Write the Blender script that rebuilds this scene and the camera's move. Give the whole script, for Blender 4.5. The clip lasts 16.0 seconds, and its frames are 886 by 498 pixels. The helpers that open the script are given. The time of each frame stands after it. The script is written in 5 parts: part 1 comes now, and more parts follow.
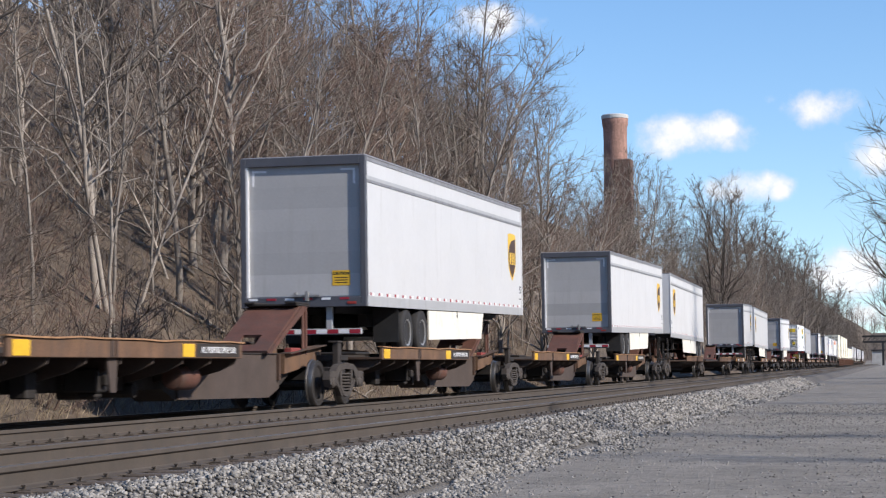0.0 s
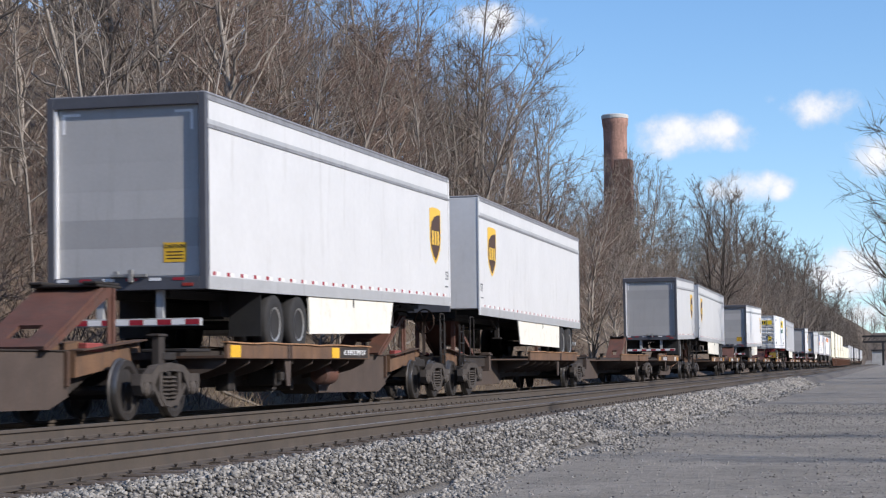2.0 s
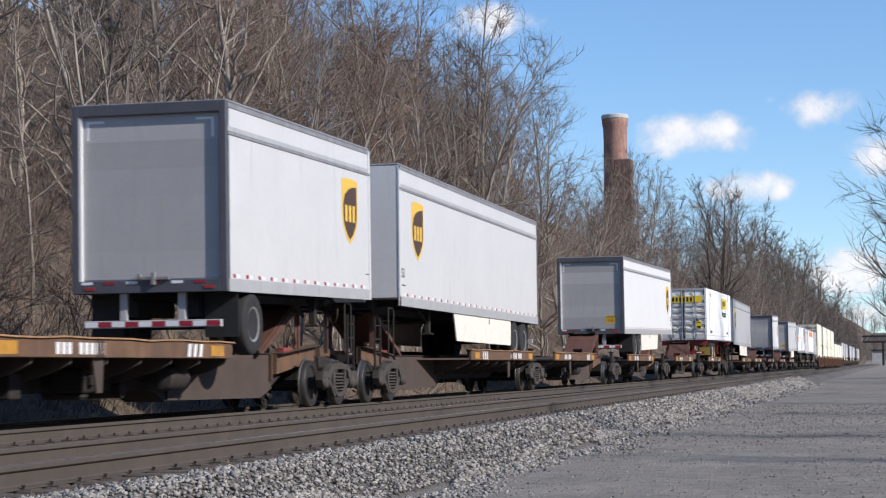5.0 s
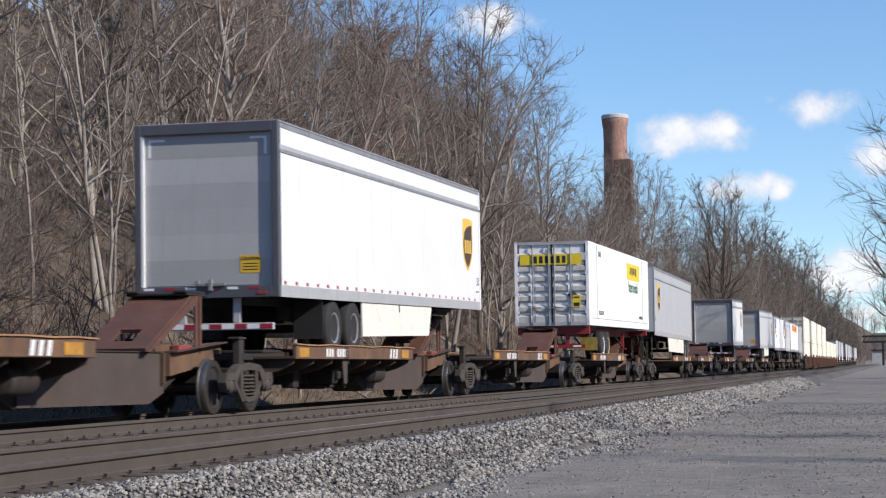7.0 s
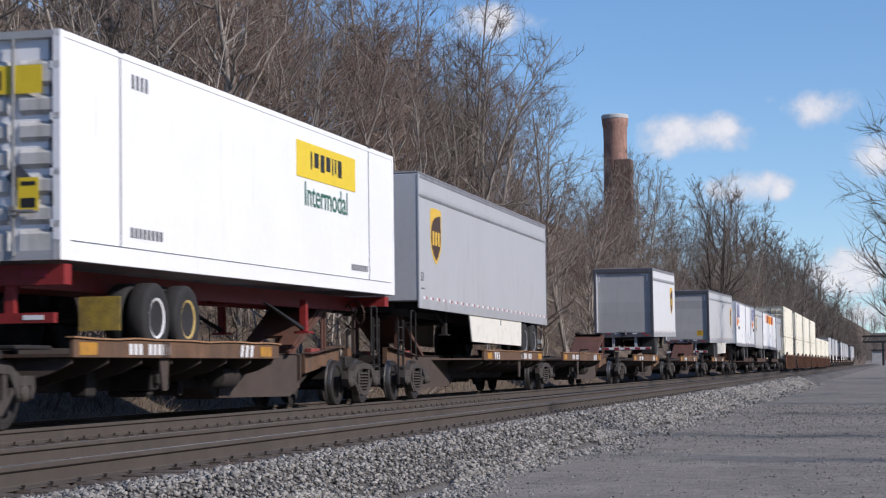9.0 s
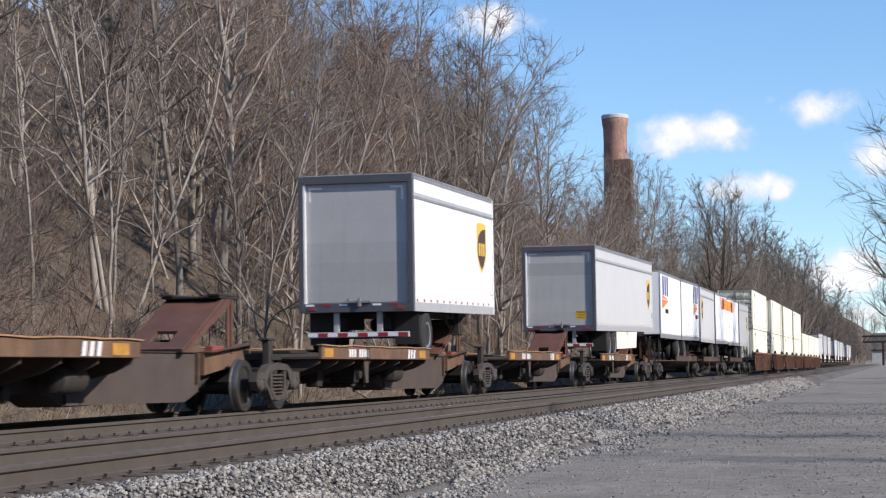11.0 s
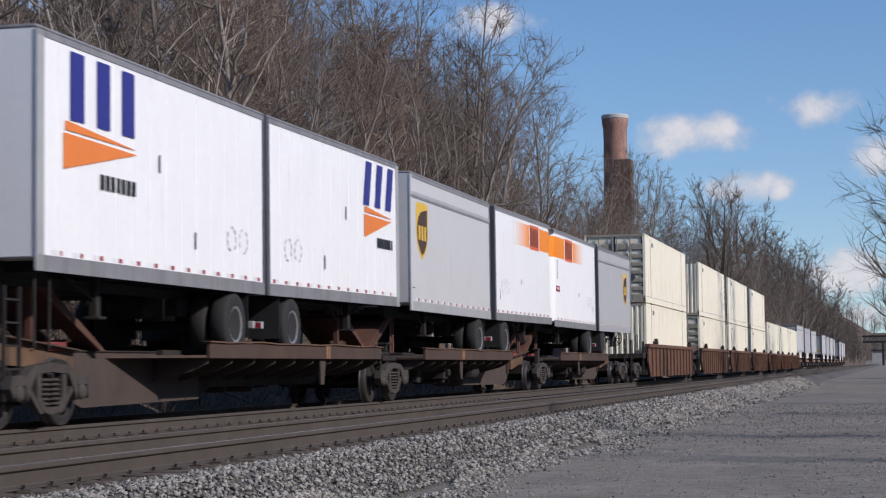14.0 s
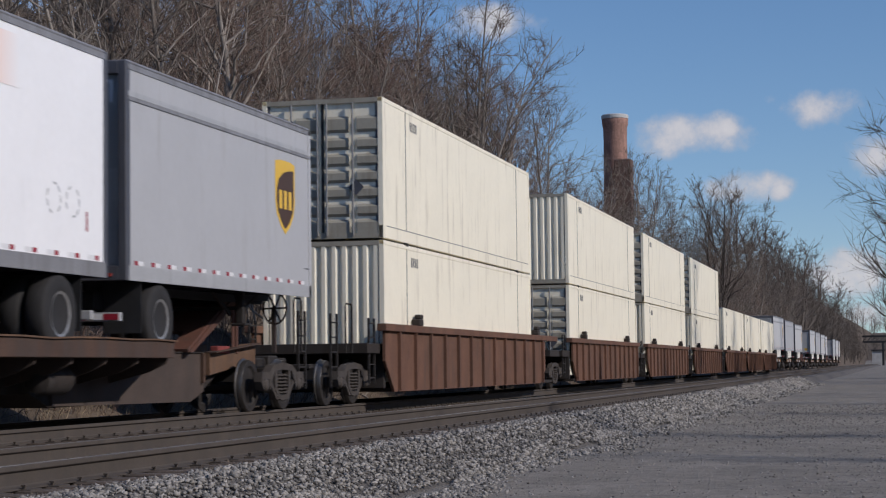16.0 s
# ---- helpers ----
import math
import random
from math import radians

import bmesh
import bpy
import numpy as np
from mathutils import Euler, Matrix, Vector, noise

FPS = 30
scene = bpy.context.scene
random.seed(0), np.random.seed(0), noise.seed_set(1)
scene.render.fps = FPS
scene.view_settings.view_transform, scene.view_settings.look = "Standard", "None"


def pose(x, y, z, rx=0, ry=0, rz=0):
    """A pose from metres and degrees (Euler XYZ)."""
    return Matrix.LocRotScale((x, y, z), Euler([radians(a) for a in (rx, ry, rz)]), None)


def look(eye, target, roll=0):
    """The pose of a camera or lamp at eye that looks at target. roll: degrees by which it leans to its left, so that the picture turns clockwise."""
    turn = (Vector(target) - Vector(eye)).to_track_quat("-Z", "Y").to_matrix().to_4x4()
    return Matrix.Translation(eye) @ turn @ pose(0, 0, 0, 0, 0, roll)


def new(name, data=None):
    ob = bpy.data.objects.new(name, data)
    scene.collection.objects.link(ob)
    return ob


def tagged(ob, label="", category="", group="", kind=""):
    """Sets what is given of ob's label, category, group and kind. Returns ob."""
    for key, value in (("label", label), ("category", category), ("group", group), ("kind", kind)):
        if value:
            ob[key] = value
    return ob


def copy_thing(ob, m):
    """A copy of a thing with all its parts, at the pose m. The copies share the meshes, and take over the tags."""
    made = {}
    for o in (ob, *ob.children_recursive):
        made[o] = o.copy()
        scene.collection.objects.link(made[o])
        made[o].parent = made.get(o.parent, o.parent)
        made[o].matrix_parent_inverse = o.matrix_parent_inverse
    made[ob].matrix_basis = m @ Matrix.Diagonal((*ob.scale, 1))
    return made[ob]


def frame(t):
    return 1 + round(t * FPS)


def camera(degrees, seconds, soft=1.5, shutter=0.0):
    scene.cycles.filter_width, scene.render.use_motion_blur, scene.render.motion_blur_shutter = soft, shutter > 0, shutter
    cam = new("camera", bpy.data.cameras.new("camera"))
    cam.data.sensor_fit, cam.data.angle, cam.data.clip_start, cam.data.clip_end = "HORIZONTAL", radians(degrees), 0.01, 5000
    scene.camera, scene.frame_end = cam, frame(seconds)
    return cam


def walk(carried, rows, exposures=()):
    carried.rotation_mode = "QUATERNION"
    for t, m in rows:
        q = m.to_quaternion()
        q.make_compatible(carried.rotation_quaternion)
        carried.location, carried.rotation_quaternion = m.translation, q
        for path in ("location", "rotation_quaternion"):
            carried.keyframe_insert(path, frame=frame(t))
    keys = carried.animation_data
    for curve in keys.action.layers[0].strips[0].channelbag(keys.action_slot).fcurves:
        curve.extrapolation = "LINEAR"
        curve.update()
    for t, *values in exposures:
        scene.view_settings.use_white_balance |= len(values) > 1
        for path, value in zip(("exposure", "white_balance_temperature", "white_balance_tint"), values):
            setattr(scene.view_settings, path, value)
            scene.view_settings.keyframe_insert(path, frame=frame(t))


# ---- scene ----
EYE = (0.0, 0.0, 1.30)
YAW, PITCH = radians(13.409), radians(3.640)
cam = camera(26.63, 16.0, soft=1.2, shutter=0.15)
AIM = (EYE[0] - math.sin(YAW) * math.cos(PITCH) * 10, EYE[1] + math.cos(YAW) * math.cos(PITCH) * 10, EYE[2] + math.sin(PITCH) * 10)
walk(cam, [(0.0, look(EYE, AIM, -0.708)), (16.0, look(EYE, AIM, -0.708))],
     exposures=[(0.0, 0.16, 6650, 12), (0.5, 0.12, 6600, 12), (1.0, -0.16, 6450, 12), (1.5, 0.08, 6600, 12), (2.0, 0.08, 6550, 12), (2.5, -0.06, 6450, 12), (3.0, -0.14, 6400, 12), (3.5, -0.14, 6400, 12), (4.0, 0.14, 6650, 12), (6.3, -0.16, 6400, 12), (7.0, 0.04, 6600, 12), (7.5, -0.20, 6450, 12), (8.0, -0.11, 6500, 12), (8.5, -0.11, 6450, 12), (9.2, -0.29, 6400, 15), (11.3, 0.17, 6650, 12), (11.9, 0.01, 6500, 12), (12.5, -0.03, 6600, 15), (13.0, -0.19, 6550, 15), (13.5, -0.34, 6480, 15), (14.0, -0.47, 6480, 15), (14.5, -0.61, 6480, 15), (16.0, -0.77, 6480, 15)])

# ---- light ----
SUN_TO = Vector((1.0, -0.30, 0.64)).normalized()
sun = new("sun", bpy.data.lights.new("sun", "SUN"))
sun.data.energy, sun.data.angle, sun.data.color = 5.0, radians(0.5), (1.0, 0.95, 0.88)
sun.matrix_world = look((0, 0, 50), Vector((0, 0, 50)) - SUN_TO)


def sky():
    """Blue spring sky with a few fair-weather clouds."""
    w = bpy.data.worlds.new("sky")
    scene.world = w
    w.use_nodes = True
    n, l = w.node_tree.nodes, w.node_tree.links
    n.clear()
    out, bg = n.new("ShaderNodeOutputWorld"), n.new("ShaderNodeBackground")
    s = n.new("ShaderNodeTexSky")
    s.sky_type, s.sun_disc = "NISHITA", False
    s.sun_elevation = math.asin(SUN_TO.z)
    s.sun_rotation = math.atan2(SUN_TO.x, SUN_TO.y)
    s.air_density, s.dust_density, s.ozone_density = 1.0, 0.2, 3.0
    tc = n.new("ShaderNodeTexCoord")
    lift = n.new("ShaderNodeVectorMath")          # keeps the hazy rim of the sky below the horizon
    lift.inputs[1].default_value = (0, 0, 0.045)
    l.new(tc.outputs["Generated"], lift.inputs[0])
    l.new(lift.outputs[0], s.inputs["Vector"])
    # clouds: direction (x/y, z/y), half width, half height
    clouds = [(-0.100, 0.1230, 0.026, 0.0090), (-0.082, 0.1250, 0.007, 0.0055), (-0.108, 0.1265, 0.010, 0.006), (-0.036, 0.1340, 0.019, 0.0085), (-0.024, 0.1375, 0.011, 0.007), (-0.074, 0.0930, 0.019, 0.0075), (-0.083, 0.0915, 0.011, 0.005), (-0.056, 0.0905, 0.006, 0.004),
              (-0.025, 0.0480, 0.020, 0.0120), (-0.212, 0.1890, 0.022, 0.0080), (-0.010, 0.1080, 0.014, 0.0100), (-0.012, 0.024, 0.014, 0.006),
              (-0.42, 0.22, 0.08, 0.03), (0.12, 0.16, 0.05, 0.014), (0.30, 0.12, 0.07, 0.016), (0.22, 0.26, 0.06, 0.02)]
    sep = n.new("ShaderNodeSeparateXYZ")
    l.new(tc.outputs["Generated"], sep.inputs[0])

    def m(op, a, b=None, c=None):
        k = n.new("ShaderNodeMath")
        k.operation = op
        for i, v in enumerate((a, b, c)):
            if v is None:
                continue
            if not isinstance(v, (int, float)):
                l.new(v, k.inputs[i])
            else:
                k.inputs[i].default_value = v
        return k.outputs[0]
    ysafe = m("MAXIMUM", sep.outputs["Y"], 0.02)
    u, v = m("DIVIDE", sep.outputs["X"], ysafe), m("DIVIDE", sep.outputs["Z"], ysafe)
    no = n.new("ShaderNodeTexNoise")
    no.inputs["Scale"].default_value, no.inputs["Detail"].default_value, no.inputs["Roughness"].default_value = 34.0, 7.0, 0.6
    l.new(tc.outputs["Generated"], no.inputs["Vector"])
    wob = m("MULTIPLY", m("SUBTRACT", no.outputs["Fac"], 0.5), 7.5)
    tot = None
    for cu, cv, a, b in clouds:
        du, dv = m("DIVIDE", m("SUBTRACT", u, cu), a), m("DIVIDE", m("SUBTRACT", v, cv), b)
        q = m("SUBTRACT", 1.0, m("ADD", m("MULTIPLY", du, du), m("MULTIPLY", dv, dv)))
        tot = q if tot is None else m("MAXIMUM", tot, q)
    dens = m("ADD", tot, wob)
    ramp = n.new("ShaderNodeMapRange")
    ramp.interpolation_type = "SMOOTHSTEP"
    for k, x in zip((1, 2, 3, 4), (-0.9, 1.7, 0.0, 0.90)):
        ramp.inputs[k].default_value = x
    l.new(dens, ramp.inputs[0])
    mix = n.new("ShaderNodeMix")
    mix.data_type = "RGBA"
    l.new(ramp.outputs[0], mix.inputs["Factor"])
    hs = n.new("ShaderNodeHueSaturation")
    hs.inputs["Saturation"].default_value, hs.inputs["Hue"].default_value = 1.16, 0.503
    hs.inputs["Value"].default_value = 1.16
    l.new(s.outputs[0], hs.inputs["Color"])
    l.new(hs.outputs[0], mix.inputs["A"])
    shade = n.new("ShaderNodeMix")
    shade.data_type = "RGBA"
    tone = n.new("ShaderNodeMapRange")
    tone.inputs[1].default_value, tone.inputs[2].default_value = 0.2, 2.2
    l.new(dens, tone.inputs[0])
    l.new(tone.outputs[0], shade.inputs["Factor"])
    shade.inputs["A"].default_value, shade.inputs["B"].default_value = (5.2, 5.4, 5.9, 1), (6.9, 6.9, 7.0, 1)
    l.new(shade.outputs["Result"], mix.inputs["B"])
    l.new(mix.outputs["Result"], bg.inputs["Color"])
    bg.inputs["Strength"].default_value = 0.15
    l.new(bg.outputs[0], out.inputs[0])


sky()
RAIL = 0.61          # top of rail over the gravel road
TRACK = -11.32       # centre of the train's track
SPEED = 21.03        # metres a second towards the camera
LAST = 16.0


# ---- materials ----
def mat(name, col, rough=0.7, metal=0.0, var=0.25, scale=6.0, fine=60.0, bump=0.0, bscale=40.0, streak=0.0, isl=0.0, obj=0.0, dirt=None, dirt_at=0.6, spec=None, stretch=None):
    """A surface with variation at two scales, optional streaks of dirt that run down, and relief."""
    ma = bpy.data.materials.new(name)
    ma.use_nodes = True
    n, l = ma.node_tree.nodes, ma.node_tree.links
    b = n["Principled BSDF"]
    b.inputs["Roughness"].default_value, b.inputs["Metallic"].default_value = rough, metal
    if spec is not None:
        b.inputs["Specular IOR Level"].default_value = spec
    tc = n.new("ShaderNodeTexCoord")
    src = tc.outputs["Object"]
    if stretch:
        mp = n.new("ShaderNodeMapping")
        mp.inputs["Scale"].default_value = stretch
        l.new(src, mp.inputs[0])
        src = mp.outputs[0]

    def noi(sc, detail, rg=0.6, vec=None):
        k = n.new("ShaderNodeTexNoise")
        k.inputs["Scale"].default_value, k.inputs["Detail"].default_value, k.inputs["Roughness"].default_value = sc, detail, rg
        l.new(vec or src, k.inputs["Vector"])
        return k.outputs["Fac"]

    def rng(v, a, b_, c, d):
        k = n.new("ShaderNodeMapRange")
        for i, x in zip((1, 2, 3, 4), (a, b_, c, d)):
            k.inputs[i].default_value = x
        l.new(v, k.inputs[0])
        return k.outputs[0]

    def mul(a, v):
        k = n.new("ShaderNodeVectorMath")
        k.operation = "MULTIPLY"
        if not isinstance(a, tuple):
            l.new(a, k.inputs[0])
        else:
            k.inputs[0].default_value = a
        l.new(v, k.inputs[1])
        return k.outputs[0]
    c = mul(tuple(col), rng(noi(scale, 5), 0.25, 0.75, 1 - var, 1 + var))
    c = mul(c, rng(noi(fine, 3), 0.25, 0.75, 1 - var * 0.7, 1 + var * 0.7))
    if isl:
        g = n.new("ShaderNodeNewGeometry")
        c = mul(c, rng(g.outputs["Random Per Island"], 0, 1, 1 - isl, 1 + isl))
    if obj:
        g = n.new("ShaderNodeObjectInfo")
        c = mul(c, rng(g.outputs["Random"], 0, 1, 1 - obj, 1 + obj))
    if dirt:
        mp = n.new("ShaderNodeMapping")
        mp.inputs["Scale"].default_value = (3.0, 3.0, 0.35 if streak else 3.0)
        l.new(tc.outputs["Object"], mp.inputs[0])
        mx = n.new("ShaderNodeMix")
        mx.data_type = "RGBA"
        l.new(rng(noi(1.1, 6, 0.65, mp.outputs[0]), dirt_at - 0.08, dirt_at + 0.16, 0.0, 0.75), mx.inputs["Factor"])
        l.new(c, mx.inputs["A"])
        mx.inputs["B"].default_value = (*dirt, 1)
        c = mx.outputs["Result"]
    l.new(c, b.inputs["Base Color"])
    if bump:
        k = n.new("ShaderNodeBump")
        k.inputs["Strength"].default_value, k.inputs["Distance"].default_value = bump, 0.6 / bscale
        l.new(noi(bscale, 5), k.inputs["Height"])
        l.new(k.outputs[0], b.inputs["Normal"])
    return ma


M = dict(
    white=mat("white_panel", (0.74, 0.74, 0.74), 0.42, 0.0, 0.03, 0.7, 9, dirt=(0.5, 0.49, 0.47), dirt_at=0.68, streak=1),
    pale=mat("pale_grey_panel", (0.57, 0.57, 0.57), 0.45, 0.0, 0.04, 0.7, 9, dirt=(0.40, 0.39, 0.37), dirt_at=0.68, streak=1),
    dull=mat("dull_grey_panel", (0.44, 0.445, 0.455), 0.5, 0.0, 0.04, 0.7, 9, dirt=(0.32, 0.31, 0.30), dirt_at=0.66, streak=1),
    cream=mat("cream_container_paint", (0.91, 0.85, 0.68), 0.5, 0.0, 0.04, 0.7, 9, dirt=(0.34, 0.28, 0.2), dirt_at=0.64, streak=1),
    silver=mat("grey_aluminium", (0.41, 0.415, 0.42), 0.45, 0.1, 0.1, 1.5, 30, dirt=(0.22, 0.21, 0.2), dirt_at=0.66, streak=1),
    dark_frame=mat("dark_grey_frame_paint", (0.075, 0.078, 0.092), 0.5, 0.0, 0.12, 3, 40),
    door=mat("grey_roll_up_door", (0.39, 0.385, 0.38), 0.5, 0.0, 0.06, 1.2, 20, obj=0.12, dirt=(0.33, 0.32, 0.3), dirt_at=0.6, streak=1),
    # much darker cream than the container sides, with dirt streaks
    door_cream=mat("dark_streaked_cream_door", (0.36, 0.335, 0.27), 0.6, 0.0, 0.1, 1.2, 20, dirt=(0.2, 0.17, 0.12), dirt_at=0.58, streak=1),
    door_dirty=mat("dirty_white_door", (0.60, 0.585, 0.55), 0.55, 0.0, 0.1, 1.2, 20, dirt=(0.22, 0.20, 0.17), dirt_at=0.54, streak=1),
    worn=mat("worn_grey_panel", (0.60, 0.60, 0.60), 0.5, 0.0, 0.05, 0.7, 9, dirt=(0.42, 0.41, 0.39), dirt_at=0.66, streak=1),
    skirt=mat("cream_white_skirt", (0.78, 0.75, 0.66), 0.5, 0.0, 0.04, 0.8, 9, dirt=(0.5, 0.46, 0.38), dirt_at=0.62),
    black=mat("black_underframe", (0.016, 0.016, 0.017), 0.7, 0.0, 0.3, 4, 40),
    tyre=mat("tyre_rubber", (0.021, 0.020, 0.020), 0.85, 0.0, 0.25, 8, 60, bump=0.2, bscale=60),
    rim=mat("aluminium_rim", (0.330, 0.325, 0.314), 0.4, 0.5, 0.2, 8, 60),
    rim_yellow=mat("yellow_rim", (0.5, 0.36, 0.12), 0.6, 0.0, 0.3, 8, 60),
    rust=mat("rusty_brown_car_paint", (0.070, 0.039, 0.026), 0.8, 0.0, 0.35, 2, 30, bump=0.2, bscale=50, dirt=(0.055, 0.045, 0.04), dirt_at=0.52, streak=1),
    # grimy brown, its base darkened further for the deep shade under the cars
    rust_dark=mat("grimy_shaded_brown_paint", (0.024, 0.017, 0.013), 0.85, 0.0, 0.35, 2, 30, bump=0.2, bscale=50, dirt=(0.035, 0.03, 0.028), dirt_at=0.5, streak=1),
    rust_orange=mat("orange_brown_well_paint", (0.135, 0.064, 0.038), 0.8, 0.0, 0.3, 1.5, 30, bump=0.2, bscale=50, dirt=(0.08, 0.05, 0.035), dirt_at=0.55, streak=1),
    rust_edge=mat("rust_worn_edge", (0.30, 0.165, 0.085), 0.85, 0.0, 0.35, 5, 50),
    cast=mat("dusty_cast_steel", (0.058, 0.048, 0.041), 0.8, 0.1, 0.35, 6, 50, bump=0.3, bscale=60),
    hitch=mat("red_brown_hitch_paint", (0.106, 0.044, 0.030), 0.75, 0.0, 0.3, 2, 30, bump=0.2, bscale=50, dirt=(0.07, 0.045, 0.035), dirt_at=0.54, streak=1),
    # darker bark for the large spreading tree and the roadside trees
    dark_bark=mat("dark_brown_bark", (0.060, 0.049, 0.041), 0.9, 0.0, 0.3, 1.5, 20, stretch=(3, 3, 0.6)),
    grime=mat("grimy_truck_steel", (0.026, 0.022, 0.020), 0.75, 0.2, 0.4, 6, 50, bump=0.3, bscale=60),
    amber=mat("dirty_amber_reflector", (0.50, 0.24, 0.03), 0.6, 0.0, 0.25, 6, 40, dirt=(0.16, 0.10, 0.05), dirt_at=0.52),
    red_hitch=mat("faded_red_paint", (0.22, 0.045, 0.04), 0.75, 0.0, 0.3, 3, 40),
    steel=mat("polished_wheel_tread", (0.16, 0.15, 0.14), 0.4, 0.85, 0.15, 8, 60),
    yellow=mat("yellow_reflector", (0.72, 0.42, 0.03), 0.5, 0.0, 0.12, 8, 40),
    lemon=mat("lemon_yellow_panel", (0.80, 0.58, 0.03), 0.5, 0.0, 0.06, 4, 40),
    bright=mat("bright_white_panel", (0.88, 0.88, 0.88), 0.42, 0.0, 0.03, 0.7, 9, dirt=(0.6, 0.59, 0.57), dirt_at=0.7, streak=1),
    channel=mat("orange_brown_deck_edge", (0.135, 0.074, 0.041), 0.8, 0.0, 0.35, 2, 30, bump=0.2, bscale=50, dirt=(0.06, 0.045, 0.038), dirt_at=0.54, streak=1),
    red=mat("red_chassis_paint", (0.24, 0.022, 0.02), 0.5, 0.0, 0.2, 5, 40),
    red_tape=mat("red_tape", (0.306, 0.020, 0.034), 0.4, 0.0, 0.1, 8, 40),
    white_tape=mat("white_tape", (0.75, 0.75, 0.75), 0.35, 0.0, 0.05, 8, 40),
    brown=mat("brown_logo_film", (0.075, 0.038, 0.022), 0.45, 0.0, 0.05, 3, 40),
    gold=mat("gold_logo_film", (0.75, 0.47, 0.06), 0.45, 0.0, 0.05, 3, 40),
    blue=mat("blue_logo_film", (0.03, 0.03, 0.22), 0.45, 0.0, 0.05, 3, 40),
    orange=mat("orange_logo_film", (0.80, 0.22, 0.04), 0.45, 0.0, 0.05, 3, 40),
    orange_band=mat("orange_band_paint", (0.92, 0.27, 0.012), 0.45, 0.0, 0.05, 3, 40),
    red_orange=mat("red_orange_film", (0.72, 0.13, 0.03), 0.45, 0.0, 0.06, 3, 40),
    maroon=mat("maroon_logo_film", (0.30, 0.03, 0.02), 0.45, 0.0, 0.05, 3, 40),
    green=mat("green_logo_film", (0.02, 0.12, 0.07), 0.45, 0.0, 0.05, 3, 40),
    ink=mat("black_lettering", (0.02, 0.02, 0.02), 0.5, 0.0, 0.05, 3, 40),
    rail=mat("rusted_rail_steel", (0.070, 0.056, 0.045), 0.8, 0.0, 0.2, 1.5, 40, bump=0.1, bscale=60, dirt=(0.052, 0.044, 0.038), dirt_at=0.55),
    rail_top=mat("worn_rail_top", (0.20, 0.19, 0.175), 0.4, 0.7, 0.15, 3, 40),
    tie=mat("weathered_oak_tie", (0.093, 0.072, 0.058), 0.9, 0.0, 0.35, 3, 40, bump=0.5, bscale=30),
    stone=mat("limestone_ballast", (0.223, 0.210, 0.193), 0.9, 0.0, 0.25, 12, 90, isl=0.6),
    rusty_stone=mat("rust_stained_ballast", (0.105, 0.082, 0.064), 0.95, 0.0, 0.3, 12, 90, isl=0.5),
    rail_grey=mat("dark_aluminium_trim", (0.25, 0.25, 0.26), 0.5, 0.1, 0.15, 1.5, 30, dirt=(0.14, 0.135, 0.13), dirt_at=0.56, streak=1),
    mustard=mat("dirty_mustard_flap", (0.36, 0.26, 0.045), 0.7, 0.0, 0.3, 5, 40, dirt=(0.10, 0.08, 0.05), dirt_at=0.5),
    web=mat("dusty_purple_brown_web", (0.066, 0.047, 0.038), 0.85, 0.0, 0.25, 2, 30, bump=0.15, bscale=50, dirt=(0.06, 0.047, 0.04), dirt_at=0.52, streak=1),
    bed=mat("ballast_bed", (0.102, 0.093, 0.085), 0.95, 0.0, 0.5, 9, 25, bump=1.0, bscale=18),
    litter=mat("leaf_litter", (0.112, 0.083, 0.058), 0.95, 0.0, 0.5, 0.35, 5, bump=1.0, bscale=5),
    bark=mat("grey_bark", (0.238, 0.206, 0.174), 0.9, 0.0, 0.3, 1.5, 20, obj=0.35, stretch=(3, 3, 0.6)),
    twig=mat("brown_twigs", (0.134, 0.105, 0.084), 0.9, 0.0, 0.2, 0.6, 3, obj=0.30),
    far=mat("far_brown_twigs", (0.110, 0.090, 0.075), 0.95, 0.0, 0.3, 0.08, 0.6),
    vine=mat("reddish_vines", (0.144, 0.096, 0.073), 0.9, 0.0, 0.25, 0.6, 3, obj=0.2),
    straw=mat("dead_grass", (0.205, 0.158, 0.100), 0.9, 0.0, 0.3, 0.4, 3, isl=0.4),
    brick=mat("chimney_brick", (0.31, 0.175, 0.135), 0.9, 0.0, 0.25, 0.5, 4, bump=0.4, bscale=6, dirt=(0.16, 0.09, 0.07), dirt_at=0.56, streak=1),
    brick_dark=mat("sooty_brick", (0.12, 0.07, 0.055), 0.9, 0.0, 0.3, 0.5, 4, bump=0.4, bscale=6),
    concrete=mat("pale_concrete", (0.45, 0.44, 0.42), 0.9, 0.0, 0.2, 0.6, 8),
)


def gravel_road():
    ma = mat("gravel_road", (0.230, 0.208, 0.179), 0.95, 0.0, 0.3, 0.5, 18, bump=1.3, bscale=20, dirt=(0.125, 0.113, 0.099), dirt_at=0.55)
    return ma


M["road"] = gravel_road()


